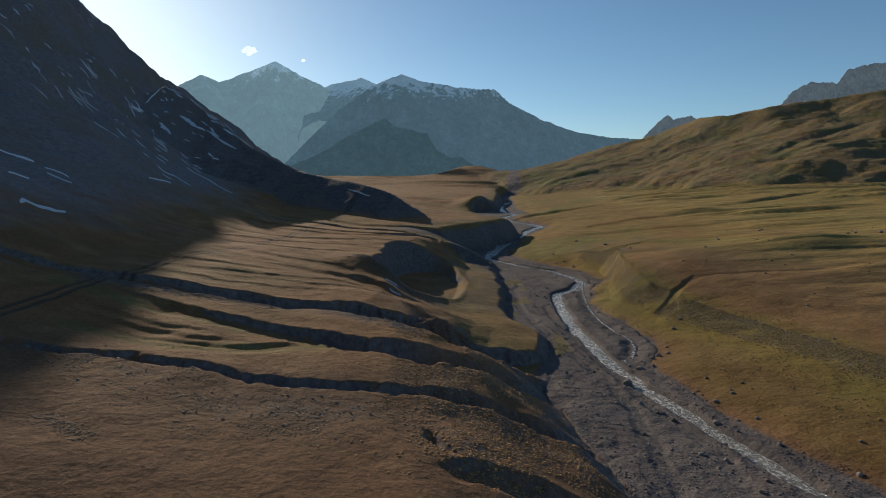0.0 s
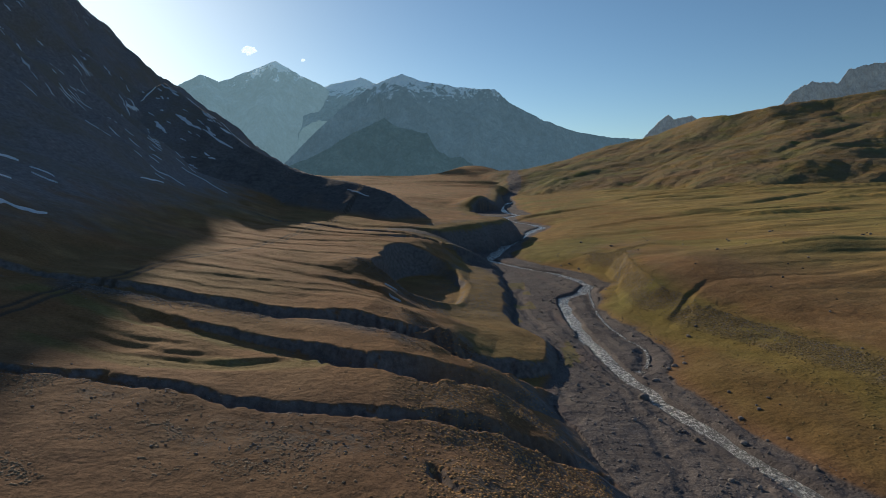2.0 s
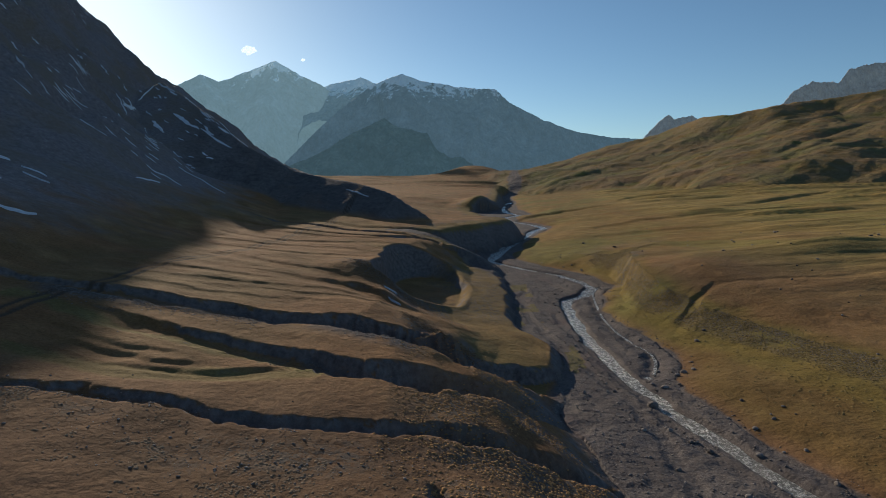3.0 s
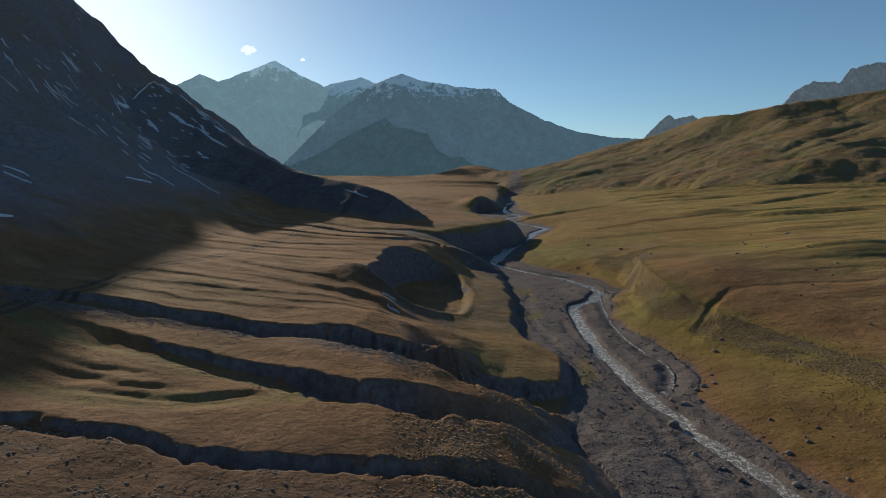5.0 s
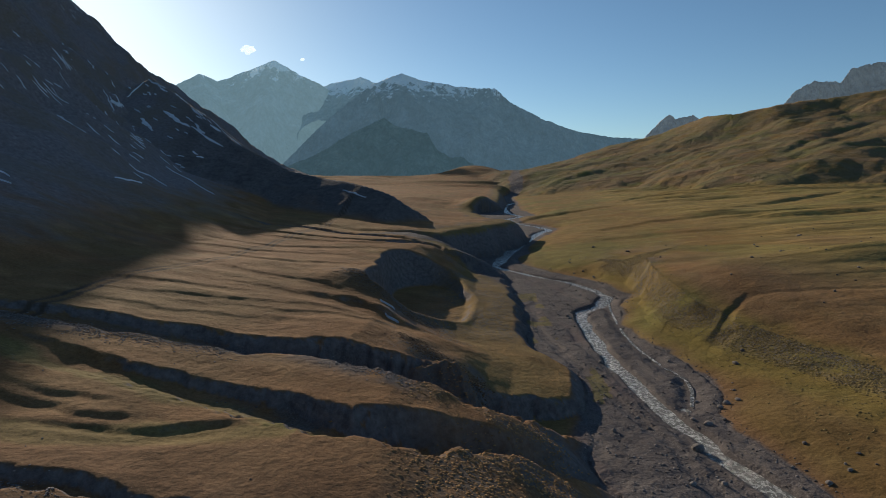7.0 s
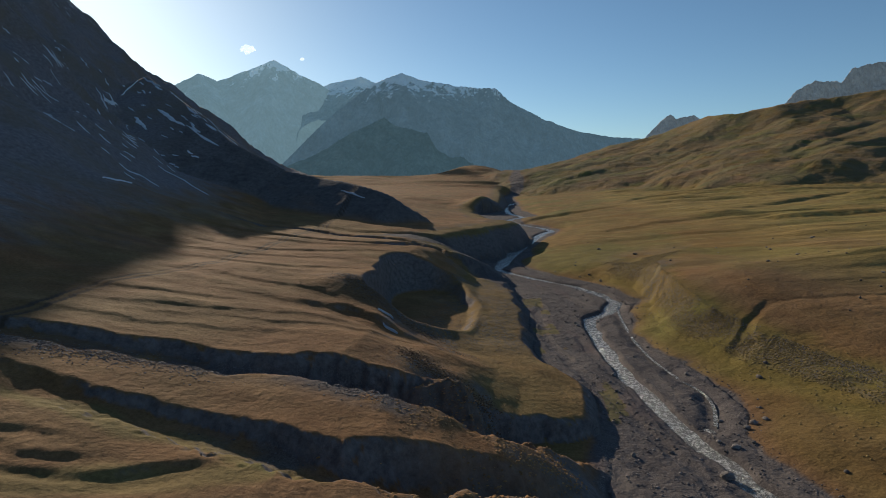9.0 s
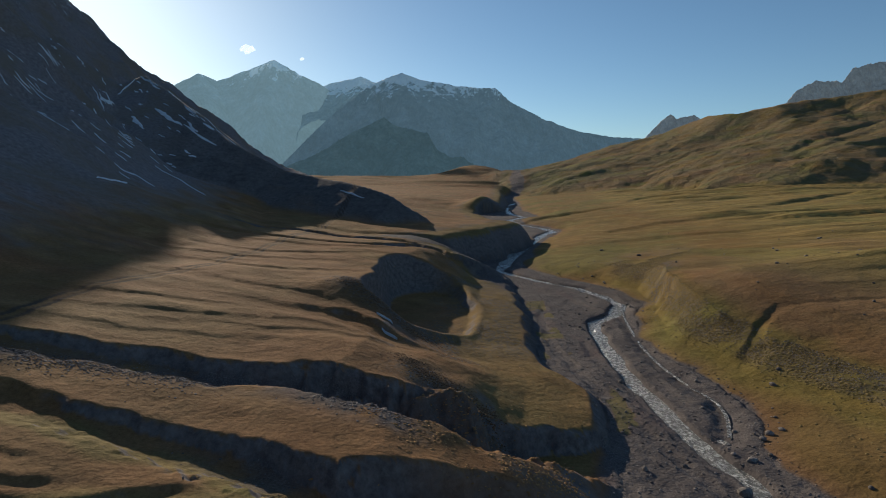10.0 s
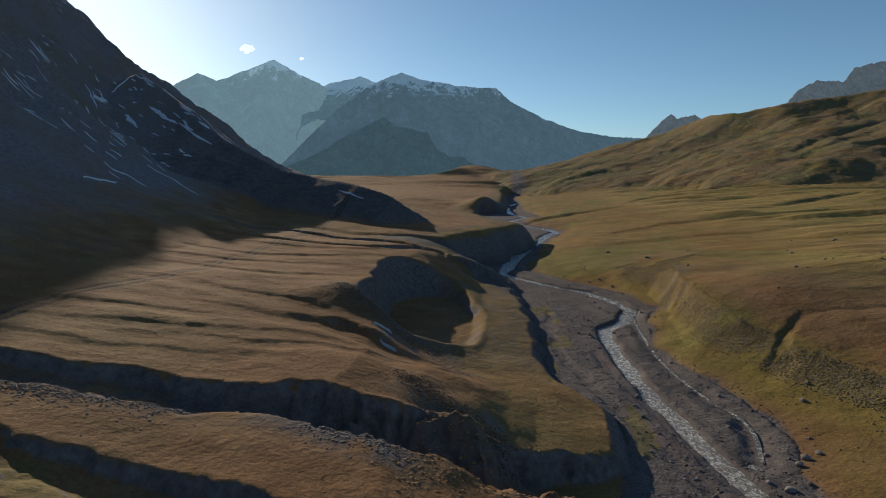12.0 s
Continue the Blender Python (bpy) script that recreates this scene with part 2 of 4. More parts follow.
def terrain(x, y):
    """Height of the ground and its cover: gravel, lush grass, bare rock, wear, snow."""
    wx = x + 2.2 * rough(x, y, 22, 3, 11)
    wy = y + 2.2 * rough(x, y, 22, 3, 21)
    big = ramp(np.hypot(x, y), 500, 1500)
    wx, wy = wx + big * 30 * rough(x, y, 300, 2, 31), wy + big * 30 * rough(x, y, 300, 2, 36)
    bed = river_level(y)
    left, along = near_line(wx, wy, LEFT_FOOT)
    right = -near_line(wx, wy, RIGHT_EDGE)[0]
    # left side: scarp, shoulder, bench
    spur = np.interp(left, [0, 3, 6, 12, 20, 28, 37, 60], [0.5, 2.3, 4.4, 8.4, 13.2, 16.4, 18.6, 20.5])
    terrace = np.interp(left, [0, 2.0, 3.5, 10, 16, 21, 29, 37, 44, 60], [0.6, 2.8, 3.8, 4.8, 5.6, 7.4, 11.6, 15.6, 18.0, 19.8])
    slack = np.interp(left, [0, 2.0, 3.5, 10, 16, 21, 29, 37, 44, 60], [0.6, 2.8, 3.8, 4.8, 5.4, 6.4, 9.2, 12.9, 16.4, 19.8])
    terrace = terrace + (slack - terrace) * ramp(y, 158, 174) * (1 - ramp(y, 190, 205))
    low = ramp(y, 139, 147) * (1 - ramp(y, 296, 320))
    scarp = spur * (1 - low) + terrace * low
    tall = np.interp(left, [0, 5, 9, 14, 26, 60], [0.6, 9, 14.5, 16.8, 18.2, 20.0])
    cliff = ramp(y, 318, 346)
    meadow = np.interp(left, [0, 6, 40, 75, 110], [0.6, 1.2, 3.0, 9.0, 17.0])
    inner_bend = ramp(y, 462, 488) * (1 - ramp(y, 560, 1100))
    tall = tall * (1 - inner_bend) + meadow * inner_bend
    rise = scarp * (1 - cliff) + tall * cliff
    h_left = bed + rise + (0.16 - 0.06 * ramp(y, 170, 250)) * np.clip(left - 60, 0, 120) * (1 - 0.85 * ramp(y, 450, 640))
    h_left = h_left + (valley(y) - bed + 3.6) * ramp(left, 10 + 50 * inner_bend, 60 + 60 * inner_bend) * ramp(y, 300, 500)
    # the hollow in the bench with a floor lower than its back wall
    h_left = h_left + 15 * np.exp(-((x - 92) / 24.0) ** 2 - ((y - 790) / np.where(y > 790, 60.0, 18.0)) ** 2)
    h_left = h_left + 2.8 * np.exp(-((x + 18) ** 2 + (y - 207) ** 2) / 110.0)
    hx, hy = wx - 3.5, wy - 238
    hollow = 0.35 * np.maximum(np.abs(hx - 0.06 * hy) / 18.5, np.abs(hy) / 44.0) + 0.65 * np.hypot((hx - 0.06 * hy) / 18.5, hy / 44.0)
    floor_h = 6.0 + 0.02 * (y - 200) - 0.03 * hx
    h_left = np.where(hollow < 1.3, h_left + (np.minimum(floor_h, h_left) - h_left) * (1 - ramp(hollow, 0.72, 1.0)), h_left)
    # right side: low slope, bank, plain
    foot, rim = -near_line(wx, wy, BANK_FOOT)[0], -near_line(wx, wy, BANK_RIM)[0]
    t = np.clip(foot / np.maximum(foot - rim, 0.5), 0, 1)
    z_foot = bed + 1.2 + np.interp(right, [0, 10, 30], [0, 2.6, 4.6])
    z_rim = 9.0 + 8.0 * ramp(y, 160, 250) + valley(y)
    h_right = np.where(rim > 0, z_rim + 0.068 * np.minimum(rim, 260) + (0.11 * np.minimum(rim, 22) * ramp(y, 140, 200) * (1 - ramp(y, 240, 270))) + 0.02 * np.maximum(rim - 260, 0), z_foot + (z_rim - z_foot) * (0.6 * t + 0.4 * t * t))
    h_right = h_right + 2.6 * np.exp(-((x - 166) / 20.0) ** 2 - ((y - 240) / np.where(y > 240, 22.0, 11.0)) ** 2)
    bar = 0.5 * rough(x, y, 14, 3, 41) + 0.15 * field(x, y, 2.2, 45)
    h_bed = bed + 0.9 + 0.5 * bar + 0.4 * ramp(right, -8, 0)
    water = near_line(x + 0.8 * field(x, y, 7, 51), y, RIVER)[0]
    width = 0.9 + 0.4 * field(x, y, 18, 52) + 0.5 * ramp(y, 225, 260) + 1.6 * ramp(y, 330, 400)
    h_bed = h_bed - 1.3 * (1 - ramp(np.abs(water), width * 0.8, width + 2.0))
    side = near_line(x + 0.6 * field(x, y, 5, 53), y, BRANCH)[0]
    h_bed = h_bed - 0.75 * (1 - ramp(np.abs(side), 0.3, 4.0))
    for k, line in enumerate(DRY):
        h_bed = h_bed - 0.32 * (1 - ramp(np.abs(near_line(x + 1.0 * field(x, y, 8, 54 + k), y, line)[0]), 0.6, 2.0))
    h = np.where(left > 0, h_left, np.where(right > 0, h_right, h_bed))
    edge = ramp(np.minimum(np.abs(left), np.abs(right)), 0, 2.5)
    cut = np.zeros(x.shape)
    for k, line in enumerate(GULLIES):
        c = carve(x, y, line, 60 + 3 * k, 1.1, 3.0 if k == 0 else 1.3)
        cut = np.maximum(cut, c)
        h = np.maximum(h - c, np.minimum(h, bed + 0.8))
    for k, line in enumerate(STEPS):
        h = h - (0.95 if k < 3 else 1.1) * carve(x, y, line, 120 + 3 * k, 2.5, 0.3)
    for k, line in enumerate(SCARPS):
        h = h - carve(x, y, line, 160 + 3 * k, 3.0)
    # left mountain
    mx, my = x + 14 * rough(x, y, 90, 3, 71), y + 14 * rough(x, y, 90, 3, 75)
    up = near_line(mx, my, HILL_FOOT)[0]
    steep = np.interp(up, [0, 30, 60, 130, 190, 260, 330, 420, 600, 1200], [0, 8, 18, 60, 122, 204, 288, 366, 450, 560])
    steep = steep * (1 - 0.25 * ramp(y, 500, 1000) - 0.45 * ramp(y, 920, 1500) - 0.30 * ramp(y, 1500, 2300))
    ribs = ramp(up, 20, 160) * (9 * ridged(y - 0.5 * x, up * 0.35, 60, 4, 81) + 3 * rough(x, y, 16, 3, 85))
    h = h + np.where(up > 0, steep + ribs, 0) + 10.2 * ramp(y, 450, 640) * ramp(up, 0, 45) * (1 - ramp(y, 1300, 1700))
    toe, at_toe = near_line(mx * 0.4 + x * 0.6, my * 0.4 + y * 0.6, TOE)
    tall_toe = np.interp(at_toe, np.arange(len(TOE)), [p[2] for p in TOE])
    end_off = np.hypot(x - TOE[-1][0], y - TOE[-1][1]) * (at_toe > len(TOE) - 1.001)
    toe_h = tall_toe - np.where(toe > 0, 0.70, 0.45) * np.abs(toe) - 0.3 * end_off + 1.2 * rough(x, y, 60, 3, 87, 0.4)
    on_toe = ramp(toe_h - h, -1.5, 4) * (y > 380)
    h = np.where(toe_h > h - 1.5, h + (np.maximum(toe_h, h) - h) * on_toe, h)
    # right hills
    rx, ry = x + 40 * rough(x, y, 260, 3, 91), y + 40 * rough(x, y, 260, 3, 95)
    dist, at_crest = near_line(rx, ry, RIGHT_CREST)
    crest = np.interp(at_crest, np.arange(len(RIGHT_CREST)), [p[2] for p in RIGHT_CREST])
    dist = np.abs(dist)
    across, down = 0.45 * x - 0.89 * y + 30 * rough(x, y, 160, 2, 99), 0.89 * x + 0.45 * y
    folds = -ridged(across, down * 0.24, 230, 4, 101, 0.42)
    tall = np.clip(crest / 240.0, 0.2, 1.2)
    hill = crest - 0.225 * dist - 32 * (1 - np.exp(-dist / 160)) + ramp(dist, 10, 200) * tall * (7.5 * folds + 4 * rough(x, y, 340, 3, 104, 0.42)) - 4
    hill = hill + ramp(dist, 10, 120) * (-2.3 * ridged(across, down * 0.3, 70, 4, 113, 0.5) + 1.1 * rough(x, y, 24, 2, 116))
    hill = hill + ramp(dist, 120, 320) * (1 - ramp(dist, 460, 700)) * 5 * rough(x * 0.7 + 0.3 * y, y * 0.5, 170, 2, 108)
    on_hill = ramp(hill - h, -6, 12)
    h = np.where(hill > h - 6, h + (np.maximum(hill, h) - h) * on_hill, h)
    # old terraces on the right plain, sheep-worn steps on the left bench
    open_right = ramp(rim, 10, 80) * (right > 0)
    wave = y + 0.10 * x + 9 * rough(x * 0.22, y * 0.6, 60, 3, 121)
    broken = ramp(rough(x * 0.25, y, 42, 3, 124, 0.55), -0.4, 0.35)
    for size, tread, lift in ((26.0, 0.08, 0.3 + 0.5 * ramp(y, 230, 330)), (13.3, 0.12, 0.3), (58.0, 0.07, 2.2 * ramp(y, 300, 450)), (91.0, 0.05, 2.6 * ramp(y, 350, 600))):
        part_way = wave / size - np.floor(wave / size)
        h = h + open_right * broken * (1 - 0.7 * on_hill) * lift * (ramp(part_way, 0, tread) - part_way)
        wave = wave + 0.04 * x + 40
    h = h + open_right * (0.7 * rough(x * 0.16 + 0.05 * y, y, 16, 3, 121, 0.55) + ramp(y, 250, 700) * 1.6 * rough(x * 0.12, y, 60, 2, 126))
    bench = ramp(left, 30, 60) * (left > 0)
    h = h + bench * (0.14 * rough(x * 0.25, y + 0.1 * x, 7, 2, 131, 0.45) + 0.45 * rough(x * 0.3, y, 34, 2, 136))
    rut = np.abs(near_line(x + 0.8 * field(x, y, 12, 231), y, TRACK)[0])
    h = h - 0.12 * (1 - ramp(np.abs(rut - 1.1), 0.3, 0.8)) * (y < 420)
    h = h + ramp(y, 1200, 2600) * 3 * rough(x, y, 520, 4, 141) + 11 * np.exp(-((y - 2050) / 330.0) ** 2) + 42 * np.exp(-((y - 2080) / 260.0) ** 2 - ((x - 215) / 120.0) ** 2) + 6 * ramp(y, 1250, 1500) * ridged(x * 0.25, y, 170, 3, 147) * (1 - ramp(y, 2400, 2800)) * (1 - on_hill)
    # fine relief
    far = np.hypot(x, y)
    grassy = (left > 0) | (right > 0)
    h = h + np.where(grassy, 0.38 * rough(x, y, 26, 3, 111, 0.42) + 0.06 * rough(x, y, 3.2, 3, 115, 0.5) * ramp(far, 400, 200), 0.10 * rough(x, y, 1.8, 2, 118) * ramp(far, 300, 150))
    return dict(h=h, left=left, right=right, rim=rim, foot=foot, t=t, up=up, on_hill=on_hill, water=water, side=side, hollow=hollow, cut=cut, rut=rut, on_toe=on_toe)


# ---- materials ----
class Graph:
    """Short names for building node materials."""

    def __init__(self, name, rough_value=0.9, specular=0.2):
        self.m = bpy.data.materials.new(name)
        self.m.use_nodes = True
        self.t = self.m.node_tree
        self.bsdf = self.t.nodes["Principled BSDF"]
        self.bsdf.inputs["Roughness"].default_value = rough_value
        self.bsdf.inputs["Specular IOR Level"].default_value = specular
        self.pos = self.t.nodes.new("ShaderNodeNewGeometry").outputs["Position"]

    def set(self, sock, v):
        if isinstance(v, bpy.types.NodeSocket):
            self.t.links.new(v, sock)
        else:
            sock.default_value = (*v, 1.0) if isinstance(v, tuple) and len(v) == 3 and len(sock.default_value) == 4 else v

    def noise(self, scale, detail=4.0, roughness=0.55, stretch=None, distortion=0.0):
        n = self.t.nodes.new("ShaderNodeTexNoise")
        n.inputs["Scale"].default_value, n.inputs["Detail"].default_value = scale, detail
        n.inputs["Roughness"].default_value, n.inputs["Distortion"].default_value = roughness, distortion
        v = self.pos
        if stretch:
            k = self.t.nodes.new("ShaderNodeMapping")
            k.inputs["Scale"].default_value = stretch[:3]
            if len(stretch) > 3:
                k.inputs["Rotation"].default_value = (0, 0, radians(stretch[3]))
            self.t.links.new(v, k.inputs[0])
            v = k.outputs[0]
        self.t.links.new(v, n.inputs["Vector"])
        return n.outputs["Fac"]

    def cells(self, scale, output="Distance"):
        n = self.t.nodes.new("ShaderNodeTexVoronoi")
        n.inputs["Scale"].default_value = scale
        self.t.links.new(self.pos, n.inputs["Vector"])
        return n.outputs[output]

    def attr(self, name):
        n = self.t.nodes.new("ShaderNodeAttribute")
        n.attribute_name = name
        return n.outputs["Fac"]

    def ramp(self, v, *stops):
        n = self.t.nodes.new("ShaderNodeValToRGB")
        e = n.color_ramp.elements
        while len(e) < len(stops):
            e.new(0.5)
        for k, (p, c) in enumerate(stops):
            e[k].position, e[k].color = p, (*c, 1.0) if isinstance(c, tuple) else (c, c, c, 1.0)
        self.t.links.new(v, n.inputs[0])
        return n.outputs[0]

    def mix(self, f, a, b, blend="MIX"):
        n = self.t.nodes.new("ShaderNodeMix")
        n.data_type, n.blend_type = "RGBA", blend
        for s, v in ((n.inputs[0], f), (n.inputs[6], a), (n.inputs[7], b)):
            self.set(s, v)
        return n.outputs[2]

    def math(self, op, a, b=0.0, clamp=False):
        n = self.t.nodes.new("ShaderNodeMath")
        n.operation, n.use_clamp = op, clamp
        self.set(n.inputs[0], a), self.set(n.inputs[1], b)
        return n.outputs[0]

    def done(self, colour, height=None, strength=0.5, distance=0.1, roughness=None):
        self.set(self.bsdf.inputs["Base Color"], colour)
        if height is not None:
            n = self.t.nodes.new("ShaderNodeBump")
            n.inputs["Strength"].default_value, n.inputs["Distance"].default_value = strength, distance
            self.t.links.new(height, n.inputs["Height"])
            self.t.links.new(n.outputs[0], self.bsdf.inputs["Normal"])
        if roughness is not None:
            self.set(self.bsdf.inputs["Roughness"], roughness)
        return self.m


def valley_material():
    g = Graph("valley_ground", 0.95, 0.1)
    wide, mid, fine = g.noise(0.018, 4), g.noise(0.12, 5), g.noise(1.6, 6, 0.65)
    blades = g.noise(4.5, 5, 0.75)
    dry = g.ramp(mid, (0.3, (0.195, 0.100, 0.042)), (0.5, (0.272, 0.145, 0.063)), (0.72, (0.350, 0.203, 0.092)))
    olive = g.ramp(mid, (0.3, (0.160, 0.125, 0.046)), (0.7, (0.270, 0.205, 0.080)))
    dry = g.mix(g.ramp(wide, (0.46, 0.0), (0.62, 0.45)), dry, olive)
    dry = g.mix(g.ramp(g.noise(0.035, 5, 0.6, (0.3, 1.0, 1.0)), (0.50, 0.0), (0.66, 0.6)), dry, (0.255, 0.120, 0.048))
    band = g.noise(0.09, 5, 0.62, (0.14, 1.0, 1.0, 4))
    dry = g.mix(g.ramp(band, (0.44, 0.0), (0.60, 0.6)), dry, (0.215, 0.118, 0.048))
    dry = g.mix(g.ramp(g.noise(0.05, 5, 0.62), (0.48, 0.0), (0.64, 0.55)), dry, (0.170, 0.112, 0.046))
    lush = g.ramp(mid, (0.3, (0.118, 0.104, 0.034)), (0.7, (0.220, 0.180, 0.060)))
    grass = g.mix(g.attr("lush"), dry, lush)
    grass = g.mix(g.math("MULTIPLY", g.attr("plain"), 0.4), grass, (0.440, 0.300, 0.130))
    lines = g.mix(0.5, g.ramp(g.noise(0.30, 5, 0.65, (0.09, 1.0, 1.0, 5)), (0.36, 0.55), (0.5, 1.0), (0.64, 1.3)), g.ramp(g.noise(0.11, 5, 0.65, (0.10, 1.0, 1.0, 6)), (0.38, 0.5), (0.5, 1.0), (0.62, 1.35)), "MULTIPLY")
    grass = g.mix(g.math("MULTIPLY", g.attr("plain"), 0.75), grass, g.mix(1.0, grass, lines, "MULTIPLY"))
    grass = g.mix(g.math("MULTIPLY", g.attr("rust"), 0.8), grass, g.ramp(mid, (0.3, (0.116, 0.067, 0.040)), (0.7, (0.184, 0.108, 0.065))))
    grass = g.mix(g.attr("meadow"), grass, g.mix(1.0, grass, (0.90, 1.0, 0.74), "MULTIPLY"))
    grass = g.mix(0.85, grass, g.ramp(fine, (0.28, 0.62), (0.5, 0.98), (0.72, 1.25)), "MULTIPLY")
    grass = g.mix(0.4, grass, g.ramp(blades, (0.3, 0.5), (0.7, 1.4)), "MULTIPLY")
    pebble = g.ramp(g.noise(3.5, 6, 0.75), (0.3, (0.058, 0.050, 0.048)), (0.52, (0.130, 0.114, 0.108)), (0.75, (0.290, 0.262, 0.245)))
    gravel = g.mix(0.5, pebble, g.ramp(g.cells(1.6, "Color"), (0.0, 0.55), (1.0, 1.35)), "MULTIPLY")
    gravel = g.mix(g.ramp(g.noise(0.10, 4), (0.42, 0.0), (0.65, 0.6)), gravel, (0.085, 0.074, 0.072))
    gravel = g.mix(g.ramp(g.noise(0.16, 5, 0.6, (1.0, 0.25, 1.0)), (0.56, 0.0), (0.68, 0.5)), gravel, (0.215, 0.180, 0.150))
    gravel = g.mix(g.ramp(g.noise(0.11, 5, 0.6, (1.0, 0.3, 1.0)), (0.56, 0.0), (0.70, 0.6)), gravel, (0.150, 0.112, 0.104))
    scree = g.mix(0.45, gravel, (0.150, 0.122, 0.082))
    stony = g.mix(g.ramp(g.noise(0.85, 5, 0.75), (0.45, 0.0), (0.54, 1.0)), grass, scree)
    base = g.mix(g.attr("stony"), grass, stony)
    slate = g.ramp(g.noise(0.5, 6, 0.65), (0.3, (0.155, 0.135, 0.134)), (0.6, (0.250, 0.220, 0.216)), (0.8, (0.350, 0.310, 0.300)))
    slate = g.mix(g.ramp(g.noise(0.03, 5), (0.45, 0.0), (0.62, 0.7)), slate, (0.215, 0.170, 0.125))
    heath = g.ramp(g.noise(0.02, 6, 0.65), (0.36, 0.15), (0.52, 0.9))
    base = g.mix(g.math("MULTIPLY", g.attr("heath"), heath), base, g.mix(0.25, g.ramp(g.noise(0.012, 5, 0.6), (0.35, (0.125, 0.112, 0.060)), (0.52, (0.180, 0.142, 0.086)), (0.68, (0.225, 0.140, 0.086))), grass))
    base = g.mix(g.attr("rock"), base, slate)
    # The mountain's low toe takes a darker grey than the slate above it.
    toe_tone = g.ramp(g.noise(0.25, 6, 0.7), (0.3, (0.080, 0.072, 0.070)), (0.7, (0.170, 0.150, 0.140)))
    base = g.mix(g.attr("scree"), base, toe_tone)
    # Steep faces left of the river turn greyer and darker than the grass.
    steep_tone = g.ramp(g.noise(0.7, 6, 0.7), (0.35, (0.100, 0.088, 0.084)), (0.65, (0.200, 0.175, 0.165)))
    base = g.mix(g.attr("steep_tone"), base, steep_tone)
    base = g.mix(g.attr("gravel"), base, gravel)
    base = g.mix(g.attr("track"), base, (0.085, 0.063, 0.046))
    snow = g.ramp(g.noise(0.4, 5), (0.3, (0.60, 0.62, 0.65)), (0.7, (0.80, 0.82, 0.85)))
    streak = g.noise(0.16, 7, 0.72, (0.45, 1.0, 0.45, 28))
    speck = g.math("ADD", g.attr("snow"), g.math("MULTIPLY", g.math("SUBTRACT", streak, 0.5), 1.1))
    base = g.mix(g.ramp(speck, (0.52, 0.0), (0.72, 0.85)), base, snow)
    hummock = g.noise(0.55, 3, 0.6)
    crease = g.math("ABSOLUTE", g.math("SUBTRACT", g.noise(0.35, 5, 0.6, (0.7, 1.0, 1.0)), 0.5))
    bump = g.math("ADD", g.math("MULTIPLY", hummock, 1.1), g.math("MULTIPLY", crease, 0.4))
    bump = g.math("ADD", bump, g.math("ADD", g.math("MULTIPLY", fine, 0.4), g.math("MULTIPLY", blades, 0.2)))
    bump = g.math("ADD", bump, g.math("MULTIPLY", g.attr("gravel"), g.math("MULTIPLY", g.cells(1.5), -0.28)))
    bump = g.math("ADD", bump, g.math("MULTIPLY", g.attr("heath"), g.math("MULTIPLY", g.noise(0.05, 7, 0.66), 26.0)))
    return g.done(base, bump, 1.0, 0.28)


def water_material():
    g = Graph("river_water", 0.12, 0.5)
    ripple = g.noise(1.3, 6, 0.75, (1.0, 0.7, 1.0))
    foam = g.ramp(g.noise(1.3, 7, 0.8, (1.0, 0.8, 1.0)), (0.50, 0.0), (0.64, 0.85))
    colour = g.mix(foam, (0.165, 0.163, 0.150), (0.72, 0.72, 0.69))
    return g.done(colour, ripple, 1.0, 0.6, g.ramp(foam, (0.0, 0.22), (1.0, 0.75)))


def mountain_material(name, low, mid, high, snow_from, snow_to, scale, haze_glow):
    """Rock of the distant backdrop, with haze painted in as a faint emission."""
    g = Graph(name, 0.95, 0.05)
    g.set(g.bsdf.inputs["Emission Color"], haze_glow)
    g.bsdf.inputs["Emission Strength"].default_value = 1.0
    rock = g.ramp(g.noise(scale, 7, 0.62), (0.32, low), (0.52, mid), (0.72, high))
    rock = g.mix(0.5, rock, g.ramp(g.noise(scale * 3.5, 6, 0.7, (1.0, 1.0, 0.3)), (0.35, 0.35), (0.65, 1.6)), "MULTIPLY")
    rock = g.mix(0.25, rock, g.ramp(g.noise(scale * 11, 6, 0.75, (1.0, 1.0, 0.4)), (0.35, 0.4), (0.65, 1.6)), "MULTIPLY")
    sep = g.t.nodes.new("ShaderNodeSeparateXYZ")
    g.t.links.new(g.pos, sep.inputs[0])
    lift = g.math("DIVIDE", g.math("SUBTRACT", sep.outputs[2], snow_from), snow_to - snow_from)
    lift = g.math("ADD", lift, g.math("MULTIPLY", g.math("SUBTRACT", g.noise(scale * 4.0, 8, 0.75, (1.0, 1.0, 0.45)), 0.5), 2.4))
    rock = g.mix(g.ramp(lift, (0.50, 0.0), (0.62, 0.95)), rock, (0.78, 0.80, 0.83))
    return g.done(rock, g.noise(scale * 2.5, 8, 0.62, (1.0, 1.0, 0.5)), 1.0, 60.0)


def plain_material(name, dark, light, scale, rough_value=0.9, bump=0.05):
    g = Graph(name, rough_value, 0.2)
    info = g.t.nodes.new("ShaderNodeObjectInfo")
    shade = g.math("ADD", g.math("MULTIPLY", g.noise(scale, 5, 0.65), 0.7), g.math("MULTIPLY", info.outputs["Random"], 0.35))
    return g.done(g.ramp(shade, (0.3, dark), (0.75, light)), g.noise(scale * 3, 5), 0.6, bump)


